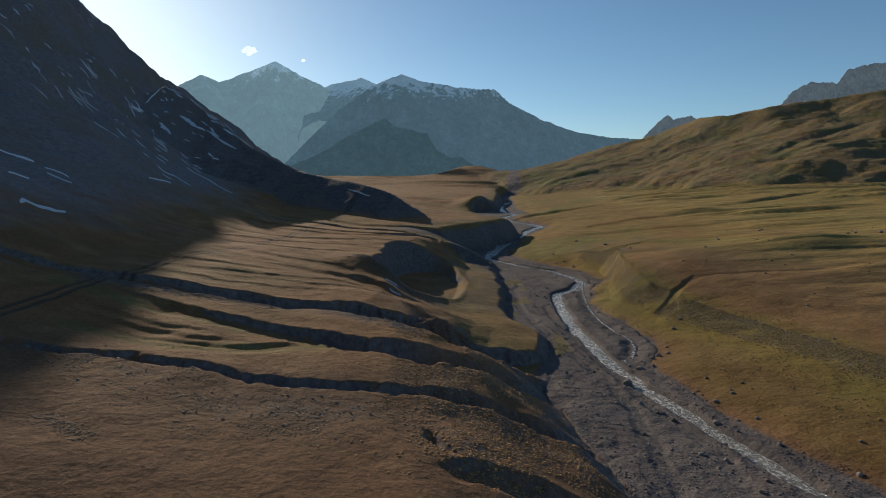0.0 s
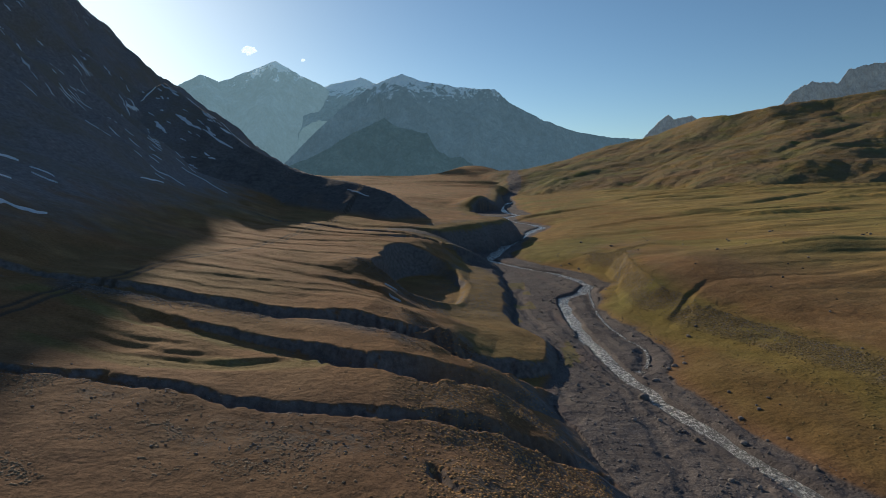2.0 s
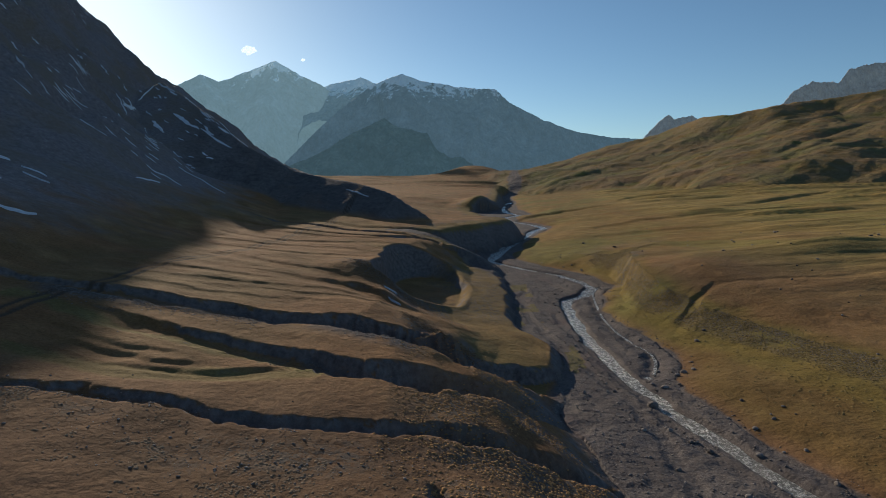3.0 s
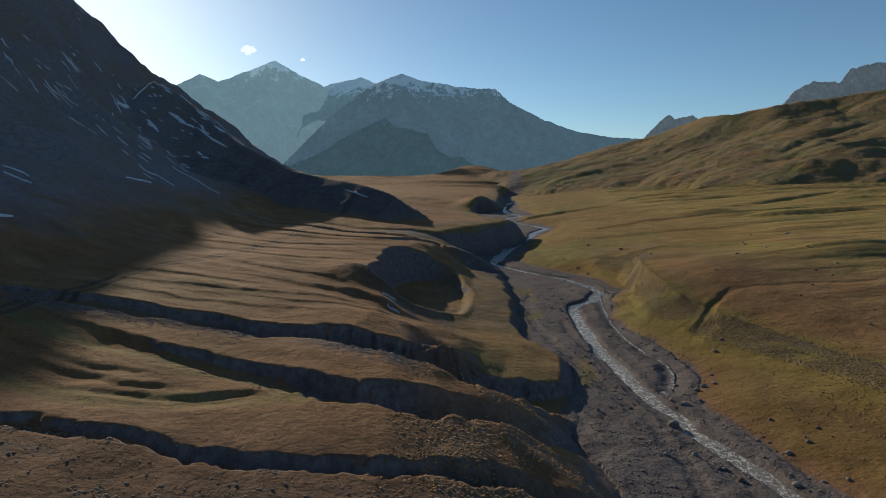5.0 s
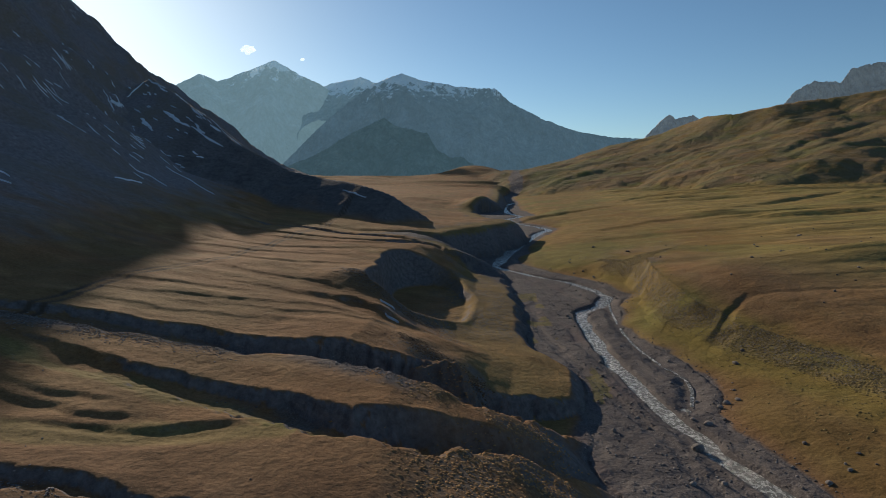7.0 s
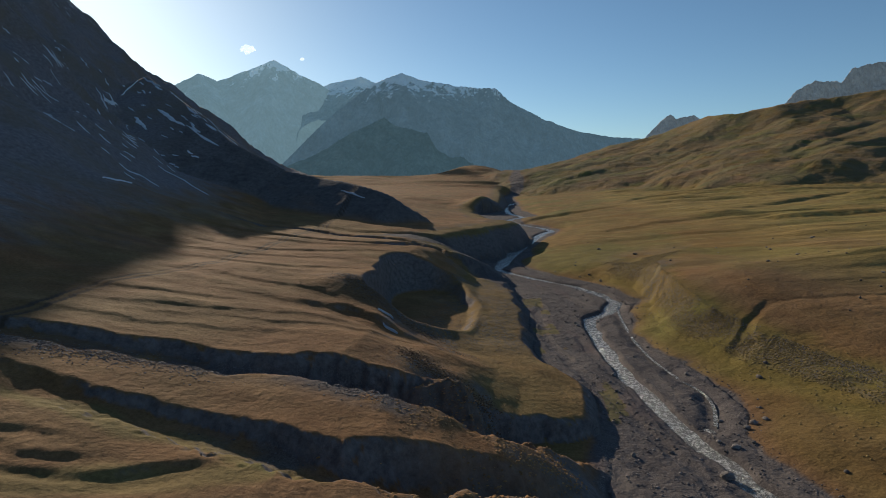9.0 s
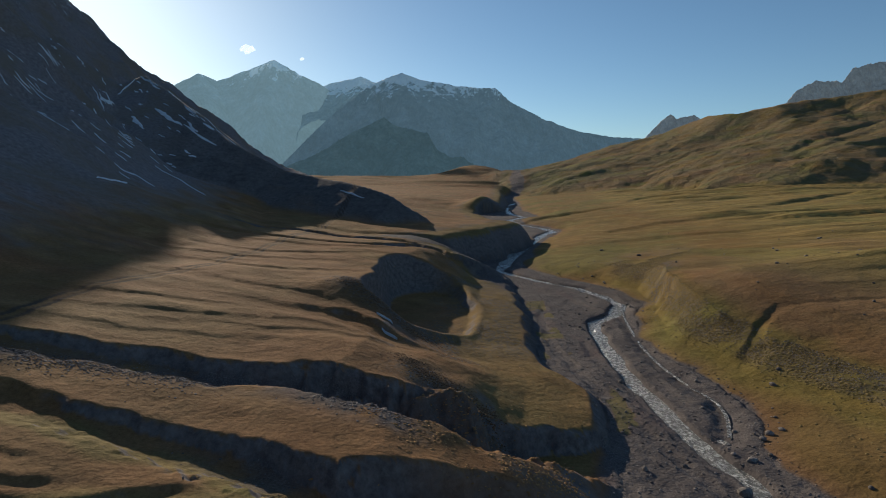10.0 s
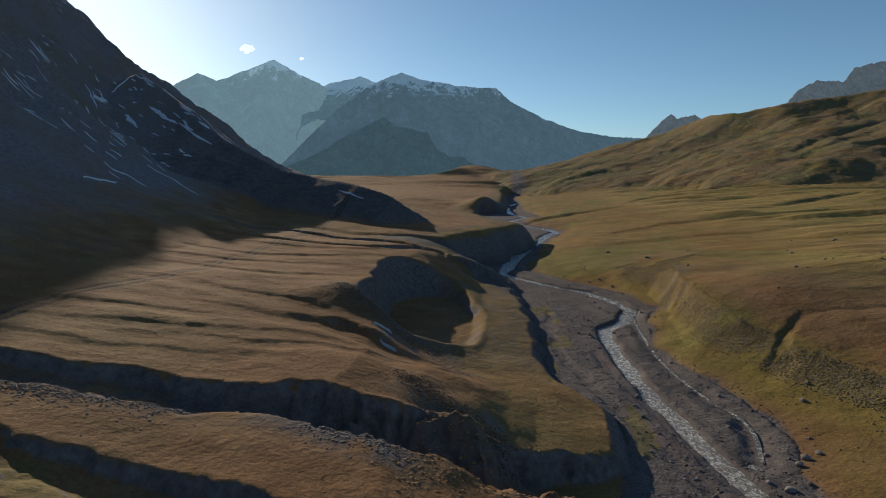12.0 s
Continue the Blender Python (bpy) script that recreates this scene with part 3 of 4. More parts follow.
def island_material(name, dark, light, scale):
    g = Graph(name, 0.95, 0.1)
    geo = g.t.nodes.new("ShaderNodeNewGeometry")
    shade = g.math("ADD", g.math("MULTIPLY", g.noise(scale, 3), 0.4), g.math("MULTIPLY", geo.outputs["Random Per Island"], 0.65))
    return g.done(g.ramp(shade, (0.15, dark), (0.9, light)))


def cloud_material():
    """Vapour of the sky's backdrop; its emission stands in for sunlight on it."""
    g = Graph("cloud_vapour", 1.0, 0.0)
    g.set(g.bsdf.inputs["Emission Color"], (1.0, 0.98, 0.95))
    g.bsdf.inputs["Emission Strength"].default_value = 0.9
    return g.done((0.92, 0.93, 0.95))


M_VALLEY, M_WATER = valley_material(), water_material()
# Painted haze is strongest on the west peaks, nearest the sun.
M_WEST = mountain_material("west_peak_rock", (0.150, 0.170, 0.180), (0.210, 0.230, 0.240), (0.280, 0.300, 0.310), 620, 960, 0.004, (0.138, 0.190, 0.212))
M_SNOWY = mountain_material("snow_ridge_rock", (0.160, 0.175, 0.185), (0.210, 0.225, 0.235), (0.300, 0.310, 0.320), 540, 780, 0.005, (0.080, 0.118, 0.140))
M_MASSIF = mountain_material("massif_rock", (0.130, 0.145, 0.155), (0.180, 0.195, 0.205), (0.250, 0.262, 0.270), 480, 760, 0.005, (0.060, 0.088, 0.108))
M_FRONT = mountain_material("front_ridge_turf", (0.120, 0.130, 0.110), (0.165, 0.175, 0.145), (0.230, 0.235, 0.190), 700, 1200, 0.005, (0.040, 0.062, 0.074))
# The cliffs' emission also makes up for sunlight their faces miss.
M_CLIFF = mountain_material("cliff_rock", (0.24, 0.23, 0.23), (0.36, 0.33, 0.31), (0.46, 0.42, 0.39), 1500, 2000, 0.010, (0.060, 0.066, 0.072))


M_SNOW = plain_material("old_snow", (0.48, 0.50, 0.54), (0.74, 0.76, 0.79), 0.8, 0.6)
M_BOULDER = plain_material("boulder_stone", (0.085, 0.075, 0.070), (0.300, 0.270, 0.245), 2.0)
M_STONES = island_material("bed_stones", (0.070, 0.062, 0.060), (0.270, 0.242, 0.225), 1.5)
M_TUFT = island_material("tussock_straw", (0.190, 0.108, 0.048), (0.400, 0.240, 0.105), 0.6)
M_TUFT_GREEN = island_material("tussock_olive", (0.110, 0.085, 0.038), (0.270, 0.200, 0.085), 0.6)
M_SAGE = island_material("sage_scrub", (0.140, 0.100, 0.064), (0.300, 0.220, 0.145), 0.6)
M_SCRUB = island_material("spur_scrub", (0.070, 0.045, 0.030), (0.240, 0.145, 0.075), 0.6)
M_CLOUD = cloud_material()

# ---- ground: one sheet to the horizon ----
def sheet(name, verts, faces, attrs, material):
    me = bpy.data.meshes.new(name)
    me.vertices.add(len(verts))
    me.vertices.foreach_set("co", verts.astype(np.float32).ravel())
    me.loops.add(faces.size)
    me.loops.foreach_set("vertex_index", faces.astype(np.int32).ravel())
    me.polygons.add(len(faces))
    me.polygons.foreach_set("loop_start", np.arange(0, faces.size, 4, dtype=np.int32))
    me.polygons.foreach_set("use_smooth", np.ones(len(faces), dtype=bool))
    me.update(calc_edges=True)
    for key, values in attrs.items():
        me.attributes.new(key, "FLOAT", "POINT").data.foreach_set("value", values.astype(np.float32))
    me.materials.append(material)
    return new(name, me)


def grid_faces(rows, cols, wrap):
    i, j = np.meshgrid(np.arange(rows - 1), np.arange(cols if wrap else cols - 1), indexing="ij")
    j2 = (j + 1) % cols
    return np.stack([i * cols + j, i * cols + j2, (i + 1) * cols + j2, (i + 1) * cols + j], -1).reshape(-1, 4)[:, ::-1]


CLUMP_BAND = [(-50, 86), (-44, 83.5), (-38, 80.5), (-31, 77), (-25, 74.5), (-18, 74), (-9, 78)]
CLUMP_ARC = [(-44, 72), (-42, 67), (-38, 64), (-33, 63)]
STONY_FLOOR = [(-70, 134), (-54, 136.2), (-44, 136.4), (-33, 136), (-25, 135), (-17, 132.6), (-9.5, 128.6), (-3, 125)]
HUB = (0.0, -40.0)
az = np.concatenate([np.linspace(-43, 49, 760), np.linspace(49, 317, 60)[1:-1]])
rad = np.concatenate([[1, 8, 20, 40, 60], np.geomspace(80, 400, 560)[:-1], np.geomspace(400, 4900, 400)])
A, D = np.meshgrid(np.radians(az), rad)
GX, GY = HUB[0] + D * np.sin(A), HUB[1] + D * np.cos(A)
G = terrain(GX, GY)
left, right, up = G["left"], G["right"], G["up"]
bed_zone = (left < 0) & (right < 0)
patch = rough(GX, GY, 9, 4, 201)
wide_patch = rough(GX, GY, 60, 4, 211)
gravel = np.where(bed_zone, 1.0, 0.0)
gravel = np.maximum(gravel, (1 - ramp(left + 1.5 * patch, 0.6, 3.4)) * (left > 0))
gravel = np.maximum(gravel, (1 - ramp(right + 0.7 * patch, 0.3, 1.5)) * (right > 0))
inner = bed_zone & (-left < 9) & (-left > 1.5) & (patch > 0.35) & (GY > 150) & (GY < 290) & (np.abs(G["water"]) > 7)
gravel = np.where(inner, 0.3, gravel)
fan = near_line(GX, GY, [(-3, 350), (20, 348), (34, 326), (42, 300), (46, 285)])[0]
gravel = np.maximum(gravel, (1 - ramp(np.abs(fan) + 3 * patch, 9, 16)) * (GX > -20))
creek = np.abs(near_line(GX, GY, [(-130, 331), (-88, 338), (-57, 353), (-29, 340), (-3, 350)])[0])
gravel = np.maximum(gravel, 0.8 * (1 - ramp(creek + 1.2 * patch, 1.5, 3.5)))
floors = ramp(G["cut"], 1.2, 3.0) * (left > 0)
gravel = np.maximum(gravel, 0.85 * floors * ramp(patch, -0.6, 0.2) * (1 - ramp(GX, -10, 20)))
lush = np.clip(ramp(G["foot"], -14, -2) * (1 - ramp(G["rim"] + 3 * patch + 4 * wide_patch, -5, 6)) * 0.42 * (right > 0) * (1 - 0.75 * ramp(GY + 40 * wide_patch, 250, 340)) + ramp(left, 2, 5) * (1 - ramp(left, 20, 30)) * 0.5 * (GY > 140), 0, 1)
lush = np.where(inner, 1.0, lush)
lush = np.clip(lush + 0.6 * ramp(wide_patch, 0.2, 0.8) * (right > 0) + 0.5 * G["on_hill"] * ramp(wide_patch, -0.2, 0.5), 0, 1)
brook_line = -near_line(GX, GY, GULLIES[1])[0] + 1.5 * patch
hollow_line = np.abs(near_line(GX, GY, STEPS[0])[0] + 1.0) + 1.2 * patch
lush = np.clip(lush + 0.75 * (1 - ramp(np.abs(brook_line - 4.0), 1.5, 4.0)) * (GX < -8) * (GX > -75) + 0.7 * (1 - ramp(hollow_line, 1.5, 4)) * (GX < -14), 0, 1)
bank_band = ramp(G["t"], 0.10, 0.45) * (1 - ramp(G["rim"] + 1.0 * patch, -0.5, 1.2)) * (1 - ramp(GY, 290, 380)) * (right > 0)
nose = (left > 0) * ramp(left, 5, 12) * (1 - ramp(left, 26, 38)) * ((GY < 143) | ((GY > 176) & (left > 22)))
spur_scree = np.exp(-(near_line(GX, GY, [(-20, 210), (-8, 199), (4, 194)])[0] / 5.0) ** 2) + np.exp(-(near_line(GX, GY, [(2, 152), (9, 145), (14, 142)])[0] / 6.0) ** 2)
near_patch = np.exp(-(near_line(GX, GY, [(-52, 86), (-36, 80), (-22, 75), (-8, 77)])[0] / 4.0) ** 2)
scar = np.exp(-(near_line(GX, GY, [(89, 262), (99, 272), (104, 285)])[0] / 4.0) ** 2)
stony_floor = np.exp(-(near_line(GX, GY + 1.6, STONY_FLOOR)[0] / 3.6) ** 2)
gravel = np.maximum(gravel, 0.95 * stony_floor * ramp(patch, -0.9, -0.1))
stony = np.clip(0.85 * bank_band * ramp(patch, -0.9, 0.0) + nose * ramp(patch, -0.5, 0.3) * 0.8 + spur_scree + 0.8 * near_patch * ramp(patch, -0.5, 0.4) + scar + 0.7 * (left > 3) * (1 - ramp(left, 16, 26)) * ramp(GY, 182, 200) * (1 - ramp(GY, 280, 300)) * ramp(patch, -0.8, 0.3), 0, 1)
rock = np.maximum(ramp(up + 10 * patch, 8, 55) * (1 - ramp(GY, 1500, 2000)), G["on_toe"] * ramp(up, 0, 30))
snow = ramp(up, 90, 300) * 0.47 * (1 - ramp(GY, 900, 1400))
rut = G["rut"]
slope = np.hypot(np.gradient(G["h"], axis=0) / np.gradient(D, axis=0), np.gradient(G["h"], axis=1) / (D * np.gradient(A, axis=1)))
steep_tone = ramp(slope + 0.15 * patch, 0.50, 0.85) * (up < 20) * (left > 0) * (1 - ramp(GY, 900, 1300)) * (1 - nose * 0.5)
heath = np.clip(G["on_hill"] + 0.10 * ramp(wide_patch, 0.0, 0.6) * (right > 0), 0, 1)
track = np.clip(1.0 - ramp(np.abs(rut - 1.1), 0.3, 0.8), 0, 1) * (0.55 + 0.45 * ramp(patch, -0.8, 0.2))
rust = np.clip((right > 0) * (1 - ramp(G["foot"] + 4 * patch, -14, -3)) * 0.7 + (left > 0) * (1 - 0.8 * ramp(GY + 8 * wide_patch, 78, 112)) * (1 - ramp(GY, 190, 300)) * (1 - 0.8 * lush) + (right > 0) * ramp(G["rim"] + 2 * patch, -1, 10) * (1 - ramp(G["rim"], 30, 80)) * (1 - ramp(GY + 40 * wide_patch, 230, 330)) * (0.5 + 0.5 * ramp(wide_patch, -0.3, 0.4)) * 0.6, 0, 1)
vx = np.stack([GX, GY, G["h"]], -1).reshape(-1, 3)
flat = grid_faces(len(rad), len(az), True)
attrs = dict(gravel=gravel.ravel(), lush=lush.ravel(), stony=stony.ravel(), rock=rock.ravel(), snow=snow.ravel(), track=track.ravel(), steep_tone=steep_tone.ravel(), rust=rust.ravel(), heath=heath.ravel(), meadow=(ramp(right, 0, 6) * (1 - 0.8 * ramp(G["rim"] + 2 * patch, -1, 8) * (1 - ramp(G["rim"], 40, 130)) * (1 - ramp(GY + 40 * wide_patch, 230, 330)))).ravel(), scree=(G["on_toe"] * (1 - ramp(up, 40, 110)) * (1 - 0.4 * ramp(wide_patch + 0.4 * patch, 0.2, 0.9))).ravel(), plain=(ramp(G["rim"], 0, 60) * (right > 0) * (1 - 0.85 * G["on_hill"])).ravel())


def region(name, keep, label, category):
    """The part of the sheet whose faces are kept, as an object that joins its neighbours edge to edge."""
    faces = flat[keep]
    used, index = np.unique(faces, return_inverse=True)
    return tagged(sheet(name, vx[used], index.reshape(-1, 4), {k: v[used] for k, v in attrs.items()}, M_VALLEY), label, category, kind="structure")


zone = np.where(bed_zone, 3, np.where((up > 30) & (GY < 2300), 1, np.where(G["on_hill"] > 0.6, 2, 0))).ravel()[flat[:, 0]]
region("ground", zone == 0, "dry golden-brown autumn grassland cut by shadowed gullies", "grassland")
region("mountain_slope", zone == 1, "dark slate mountainside in shade with thin snow streaks", "mountain")
region("hillside", zone == 2, "grassy rolling hillside with brown and olive folds", "hill")
region("river_bed", zone == 3, "grey-purple gravel river bed with bars and worn channels", "river bed")


def ground_at(x, y):
    return terrain(np.atleast_1d(np.asarray(x, float)), np.atleast_1d(np.asarray(y, float)))["h"]


# ---- the river's water ----
def ribbon(name, line, half, lift, material):
    pts, step = [], 1.5
    for (ax, ay), (bx, by) in zip(line, line[1:]):
        n = max(2, int(math.hypot(bx - ax, by - ay) / step))
        pts += [(ax + (bx - ax) * k / n, ay + (by - ay) * k / n) for k in range(n)]
    p = np.array(pts)
    for _ in range(8):
        p[1:-1] = 0.25 * p[:-2] + 0.5 * p[1:-1] + 0.25 * p[2:]
    t = np.gradient(p, axis=0)
    t /= np.linalg.norm(t, axis=1)[:, None]
    side = np.stack([t[:, 1], -t[:, 0]], 1)
    across = np.linspace(-1, 1, 9)
    P = p[:, None, :] + side[:, None, :] * (across[None, :, None] * half)
    z = river_level(P[..., 1]) + lift + 0.06 * rough(P[..., 0], P[..., 1], 1.6, 3, 221)
    return sheet(name, np.concatenate([P, z[..., None]], -1).reshape(-1, 3), grid_faces(len(p), 9, False)[:, ::-1], {}, material)


river = tagged(ribbon("river", RIVER, 5.5, 0.2, M_WATER), "shallow grey glacial stream over gravel", "river", kind="structure")
brook = tagged(ribbon("side_channel", BRANCH, 0.42, 0.64, M_WATER), "thin side channel of the stream", "river", kind="structure")


# ---- distant mountains ----
def range_sheet(name, crests, x0, x1, y0, y1, nx, ny, fall, relief, size, material, seed, base):
    X, Y = np.meshgrid(np.linspace(x0, x1, nx), np.linspace(y0, y1, ny))
    wx, wy = X + 0.12 * size * rough(X, Y, size, 3, seed), Y + 0.12 * size * rough(X, Y, size, 3, seed + 4)
    h = np.full(X.shape, -200.0)
    for crest in crests:
        d, s = near_line(X * 0.7 + wx * 0.3, wy, crest)
        top = np.interp(s, np.arange(len(crest)), [p[2] for p in crest])
        d = np.abs(d)
        body = top - fall * d - relief * 0.3 * (1 - np.exp(-d / 60)) + ramp(d, 0, 250) * relief * ridged(X + 0.2 * Y, Y * 0.6, size, 5, seed + 8)
        h = np.maximum(h, body)
    h = h + 0.08 * relief * rough(X, Y, size * 0.2, 3, seed + 12)
    return sheet(name, np.stack([X, Y, np.maximum(h, base)], -1).reshape(-1, 3), grid_faces(ny, nx, False)[:, ::-1], {}, material)


WEST_PEAKS = [(-2600, 4350, 420), (-1873, 4300, 560), (-1577, 4300, 712), (-1420, 4300, 780), (-1356, 4400, 753), (-974, 4400, 901), (-798, 4400, 797), (-666, 4450, 748), (-480, 4500, 640), (-250, 4550, 480), (0, 4600, 320)]
SNOW_RIDGE = [(-900, 4560, 560), (-700, 4560, 720), (-600, 4540, 765), (-363, 4500, 805), (-257, 4480, 760), (-100, 4520, 560), (100, 4560, 380)]
EAST_PEAKS = [(-900, 3620, 40), (-750, 3700, 190), (-600, 3800, 330), (-451, 3903, 492), (-242, 4044, 680), (-64, 4044, 750), (48, 4044, 706), (312, 4044, 672), (546, 3950, 642), (634, 3903, 558), (848, 3856, 435), (1109, 3856, 351), (1410, 3856, 318), (1974, 3950, 285)]
FRONT = [[(-800, 3250, 60), (-704, 3300, 113), (-534, 3400, 194), (-353, 3500, 312), (-160, 3600, 420), (-61, 3620, 350), (60, 3600, 300), (260, 3560, 180), (460, 3500, 60)],
         [(-160, 3600, 420), (-248, 3400, 273), (-356, 3200, 112)]]
SPIKES = [(1650, 4450, 260), (1738, 4400, 386), (1841, 4400, 490), (1912, 4400, 545), (1960, 4400, 505), (2085, 4400, 537), (2165, 4400, 491), (2300, 4400, 408), (2600, 4400, 300)]
CLIFFS = [(2400, 4000, 400), (2535, 4000, 586), (2590, 4000, 662), (2725, 4000, 720), (2865, 4000, 720), (2935, 4050, 712), (3016, 4050, 817), (3135, 4050, 846), (3288, 4050, 866), (3826, 4050, 909)]
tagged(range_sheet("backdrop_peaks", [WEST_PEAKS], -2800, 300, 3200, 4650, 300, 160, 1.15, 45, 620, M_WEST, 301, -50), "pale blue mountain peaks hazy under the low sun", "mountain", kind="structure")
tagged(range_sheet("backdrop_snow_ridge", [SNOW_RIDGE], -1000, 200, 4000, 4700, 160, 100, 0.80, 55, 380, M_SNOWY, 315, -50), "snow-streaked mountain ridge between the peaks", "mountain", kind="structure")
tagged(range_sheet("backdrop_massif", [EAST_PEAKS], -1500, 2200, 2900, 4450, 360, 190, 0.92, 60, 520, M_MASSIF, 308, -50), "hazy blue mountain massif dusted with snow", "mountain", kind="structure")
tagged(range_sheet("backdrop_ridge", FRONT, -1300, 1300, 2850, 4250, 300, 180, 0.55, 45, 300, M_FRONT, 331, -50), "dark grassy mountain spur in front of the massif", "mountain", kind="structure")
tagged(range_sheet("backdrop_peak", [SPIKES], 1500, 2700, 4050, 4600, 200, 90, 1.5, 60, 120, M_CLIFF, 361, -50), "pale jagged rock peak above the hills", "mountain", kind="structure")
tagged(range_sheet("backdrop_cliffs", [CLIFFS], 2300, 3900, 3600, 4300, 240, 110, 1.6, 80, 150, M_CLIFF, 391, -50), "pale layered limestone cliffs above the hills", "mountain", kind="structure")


# ---- loose things: one function for each kind ----
rng = np.random.default_rng(7)


def rock_shape(seed, subdivisions, flat_by=0.7):
    """A worn stone about 1 m across, sunk a little below its origin."""
    bm = bmesh.new()
    bmesh.ops.create_icosphere(bm, subdivisions=subdivisions, radius=0.5)
    for v in bm.verts:
        n = noise.noise(v.co * 1.7 + Vector((seed * 3.1, seed, 0))) * 0.28 + noise.noise(v.co * 4.1 + Vector((seed, 0, seed * 2.3))) * 0.10
        v.co *= 1.0 + n
        v.co.z = v.co.z * flat_by + 0.18
        if abs(v.co.x) > 0.36:
            v.co.x *= 0.88
    return bm


def mesh_of(name, bm, material, smooth=False):
    me = bpy.data.meshes.new(name)
    bm.to_mesh(me)
    bm.free()
    me.materials.append(material)
    for f in me.polygons:
        f.use_smooth = smooth
    return me


BOULDERS = [mesh_of("boulder", rock_shape(k, 2, 0.6 + 0.06 * k), M_BOULDER) for k in range(7)]


def boulder(x, y, size, label, group):
    k = int(rng.integers(len(BOULDERS)))
    z = float(ground_at(x, y)[0])
    ob = new("boulder", BOULDERS[k])
    s = size * rng.uniform(0.8, 1.2, 3)
    ob.matrix_basis = pose(x, y, z - 0.06 * size, 0, 0, rng.uniform(0, 360)) @ Matrix.Diagonal((s[0], s[1], s[2], 1))
    return tagged(ob, label, "boulder", group, "thing")


def scatter(name, base_v, base_f, x, y, size, tall, material, label, category, sink=0.1, lean=0.25):
    """Many small copies of one shape as a single object of loose stuff."""
    n, m = len(x), len(base_v)
    z = ground_at(x, y) - sink * size
    a, tx, ty = rng.uniform(0, 6.283, n), rng.normal(0, lean, n), rng.normal(0, lean, n)
    V = np.repeat(base_v[None], n, 0) * (1 + rng.normal(0, 0.14, (n, m, 1)))
    vx_, vy_, vz_ = V[..., 0] * size[:, None], V[..., 1] * size[:, None], V[..., 2] * (size * tall)[:, None]
    c, s_ = np.cos(a)[:, None], np.sin(a)[:, None]
    P = np.stack([c * vx_ - s_ * vy_ + tx[:, None] * vz_ + x[:, None], s_ * vx_ + c * vy_ + ty[:, None] * vz_ + y[:, None], vz_ + z[:, None]], -1).reshape(-1, 3)
    F = (base_f[None] + (np.arange(n) * m)[:, None, None]).reshape(-1, 3)
    me = bpy.data.meshes.new(name)
    me.vertices.add(len(P))
    me.vertices.foreach_set("co", P.astype(np.float32).ravel())
    me.loops.add(F.size)
    me.loops.foreach_set("vertex_index", F.astype(np.int32).ravel())
    me.polygons.add(len(F))
    me.polygons.foreach_set("loop_start", np.arange(0, F.size, 3, dtype=np.int32))
    me.update(calc_edges=True)
    me.materials.append(material)
    return tagged(new(name, me), label, category, kind="stuff")


def shape_arrays(bm):
    v, f = np.array([tuple(p.co) for p in bm.verts]), np.array([[p.index for p in q.verts] for q in bm.faces])
    bm.free()
    return v, f


def clump_shape():
    """A low mound of grass with a ragged rim and an uneven crown."""
    v, f, n = [(0.0, 0.0, 0.52)], [], 8
    for r, z, wave in ((0.30, 0.42, 0.05), (0.50, -0.08, 0.09)):
        v += [((r + wave * math.cos(3.7 * k)) * math.cos(6.283 * k / n), (r + wave * math.cos(3.7 * k)) * math.sin(6.283 * k / n), z + wave * math.sin(2.3 * k)) for k in range(n)]
    for k in range(n):
        a, b = 1 + k, 1 + (k + 1) % n
        f += [(0, a, b), (a, a + n, b + n), (a, b + n, b)]
    return np.array(v), np.array(f)


def snow_patch(line, width, label="thin old snow patch lying on the dark slope"):
    """A drift of old snow draped over the slope along a line."""
    pts = []
    for (ax, ay), (bx, by) in zip(line, line[1:]):
        n = max(4, int(math.hypot(bx - ax, by - ay) / 1.2))
        pts += [(ax + (bx - ax) * k / n, ay + (by - ay) * k / n) for k in range(n)]
    p = np.array(pts + [line[-1]], float)
    t = np.gradient(p, axis=0)
    t /= np.linalg.norm(t, axis=1)[:, None] + 1e-9
    side = np.stack([t[:, 1], -t[:, 0]], 1)
    s = np.linspace(0, 1, len(p))
    seed = int(rng.integers(1000))
    w = 0.75 * width * (np.sin(math.pi * np.clip(s, 0.02, 0.98)) ** 0.5) * (1 + 0.45 * field(s * 30, s * 0, 4.0, seed) + 0.3 * field(s * 30, s * 0, 1.4, seed + 1))
    p = p + side * (0.5 * width * field(s * 30, s * 0, 6.0, seed + 2))[:, None]
    across = np.linspace(-1, 1, 7)
    P = p[:, None, :] + side[:, None, :] * (across[None, :, None] * (w[:, None, None] * 0.5))
    z = ground_at(P[..., 0].ravel(), P[..., 1].ravel()).reshape(P.shape[:2]) + 0.55 * (1 - across[None, :] ** 2) - 0.05
    ob = sheet("snow_patch", np.concatenate([P, z[..., None]], -1).reshape(-1, 3), grid_faces(len(p), 7, False), {}, M_SNOW)
    return tagged(ob, label, "snow", "snow patches on the mountainside", "thing")


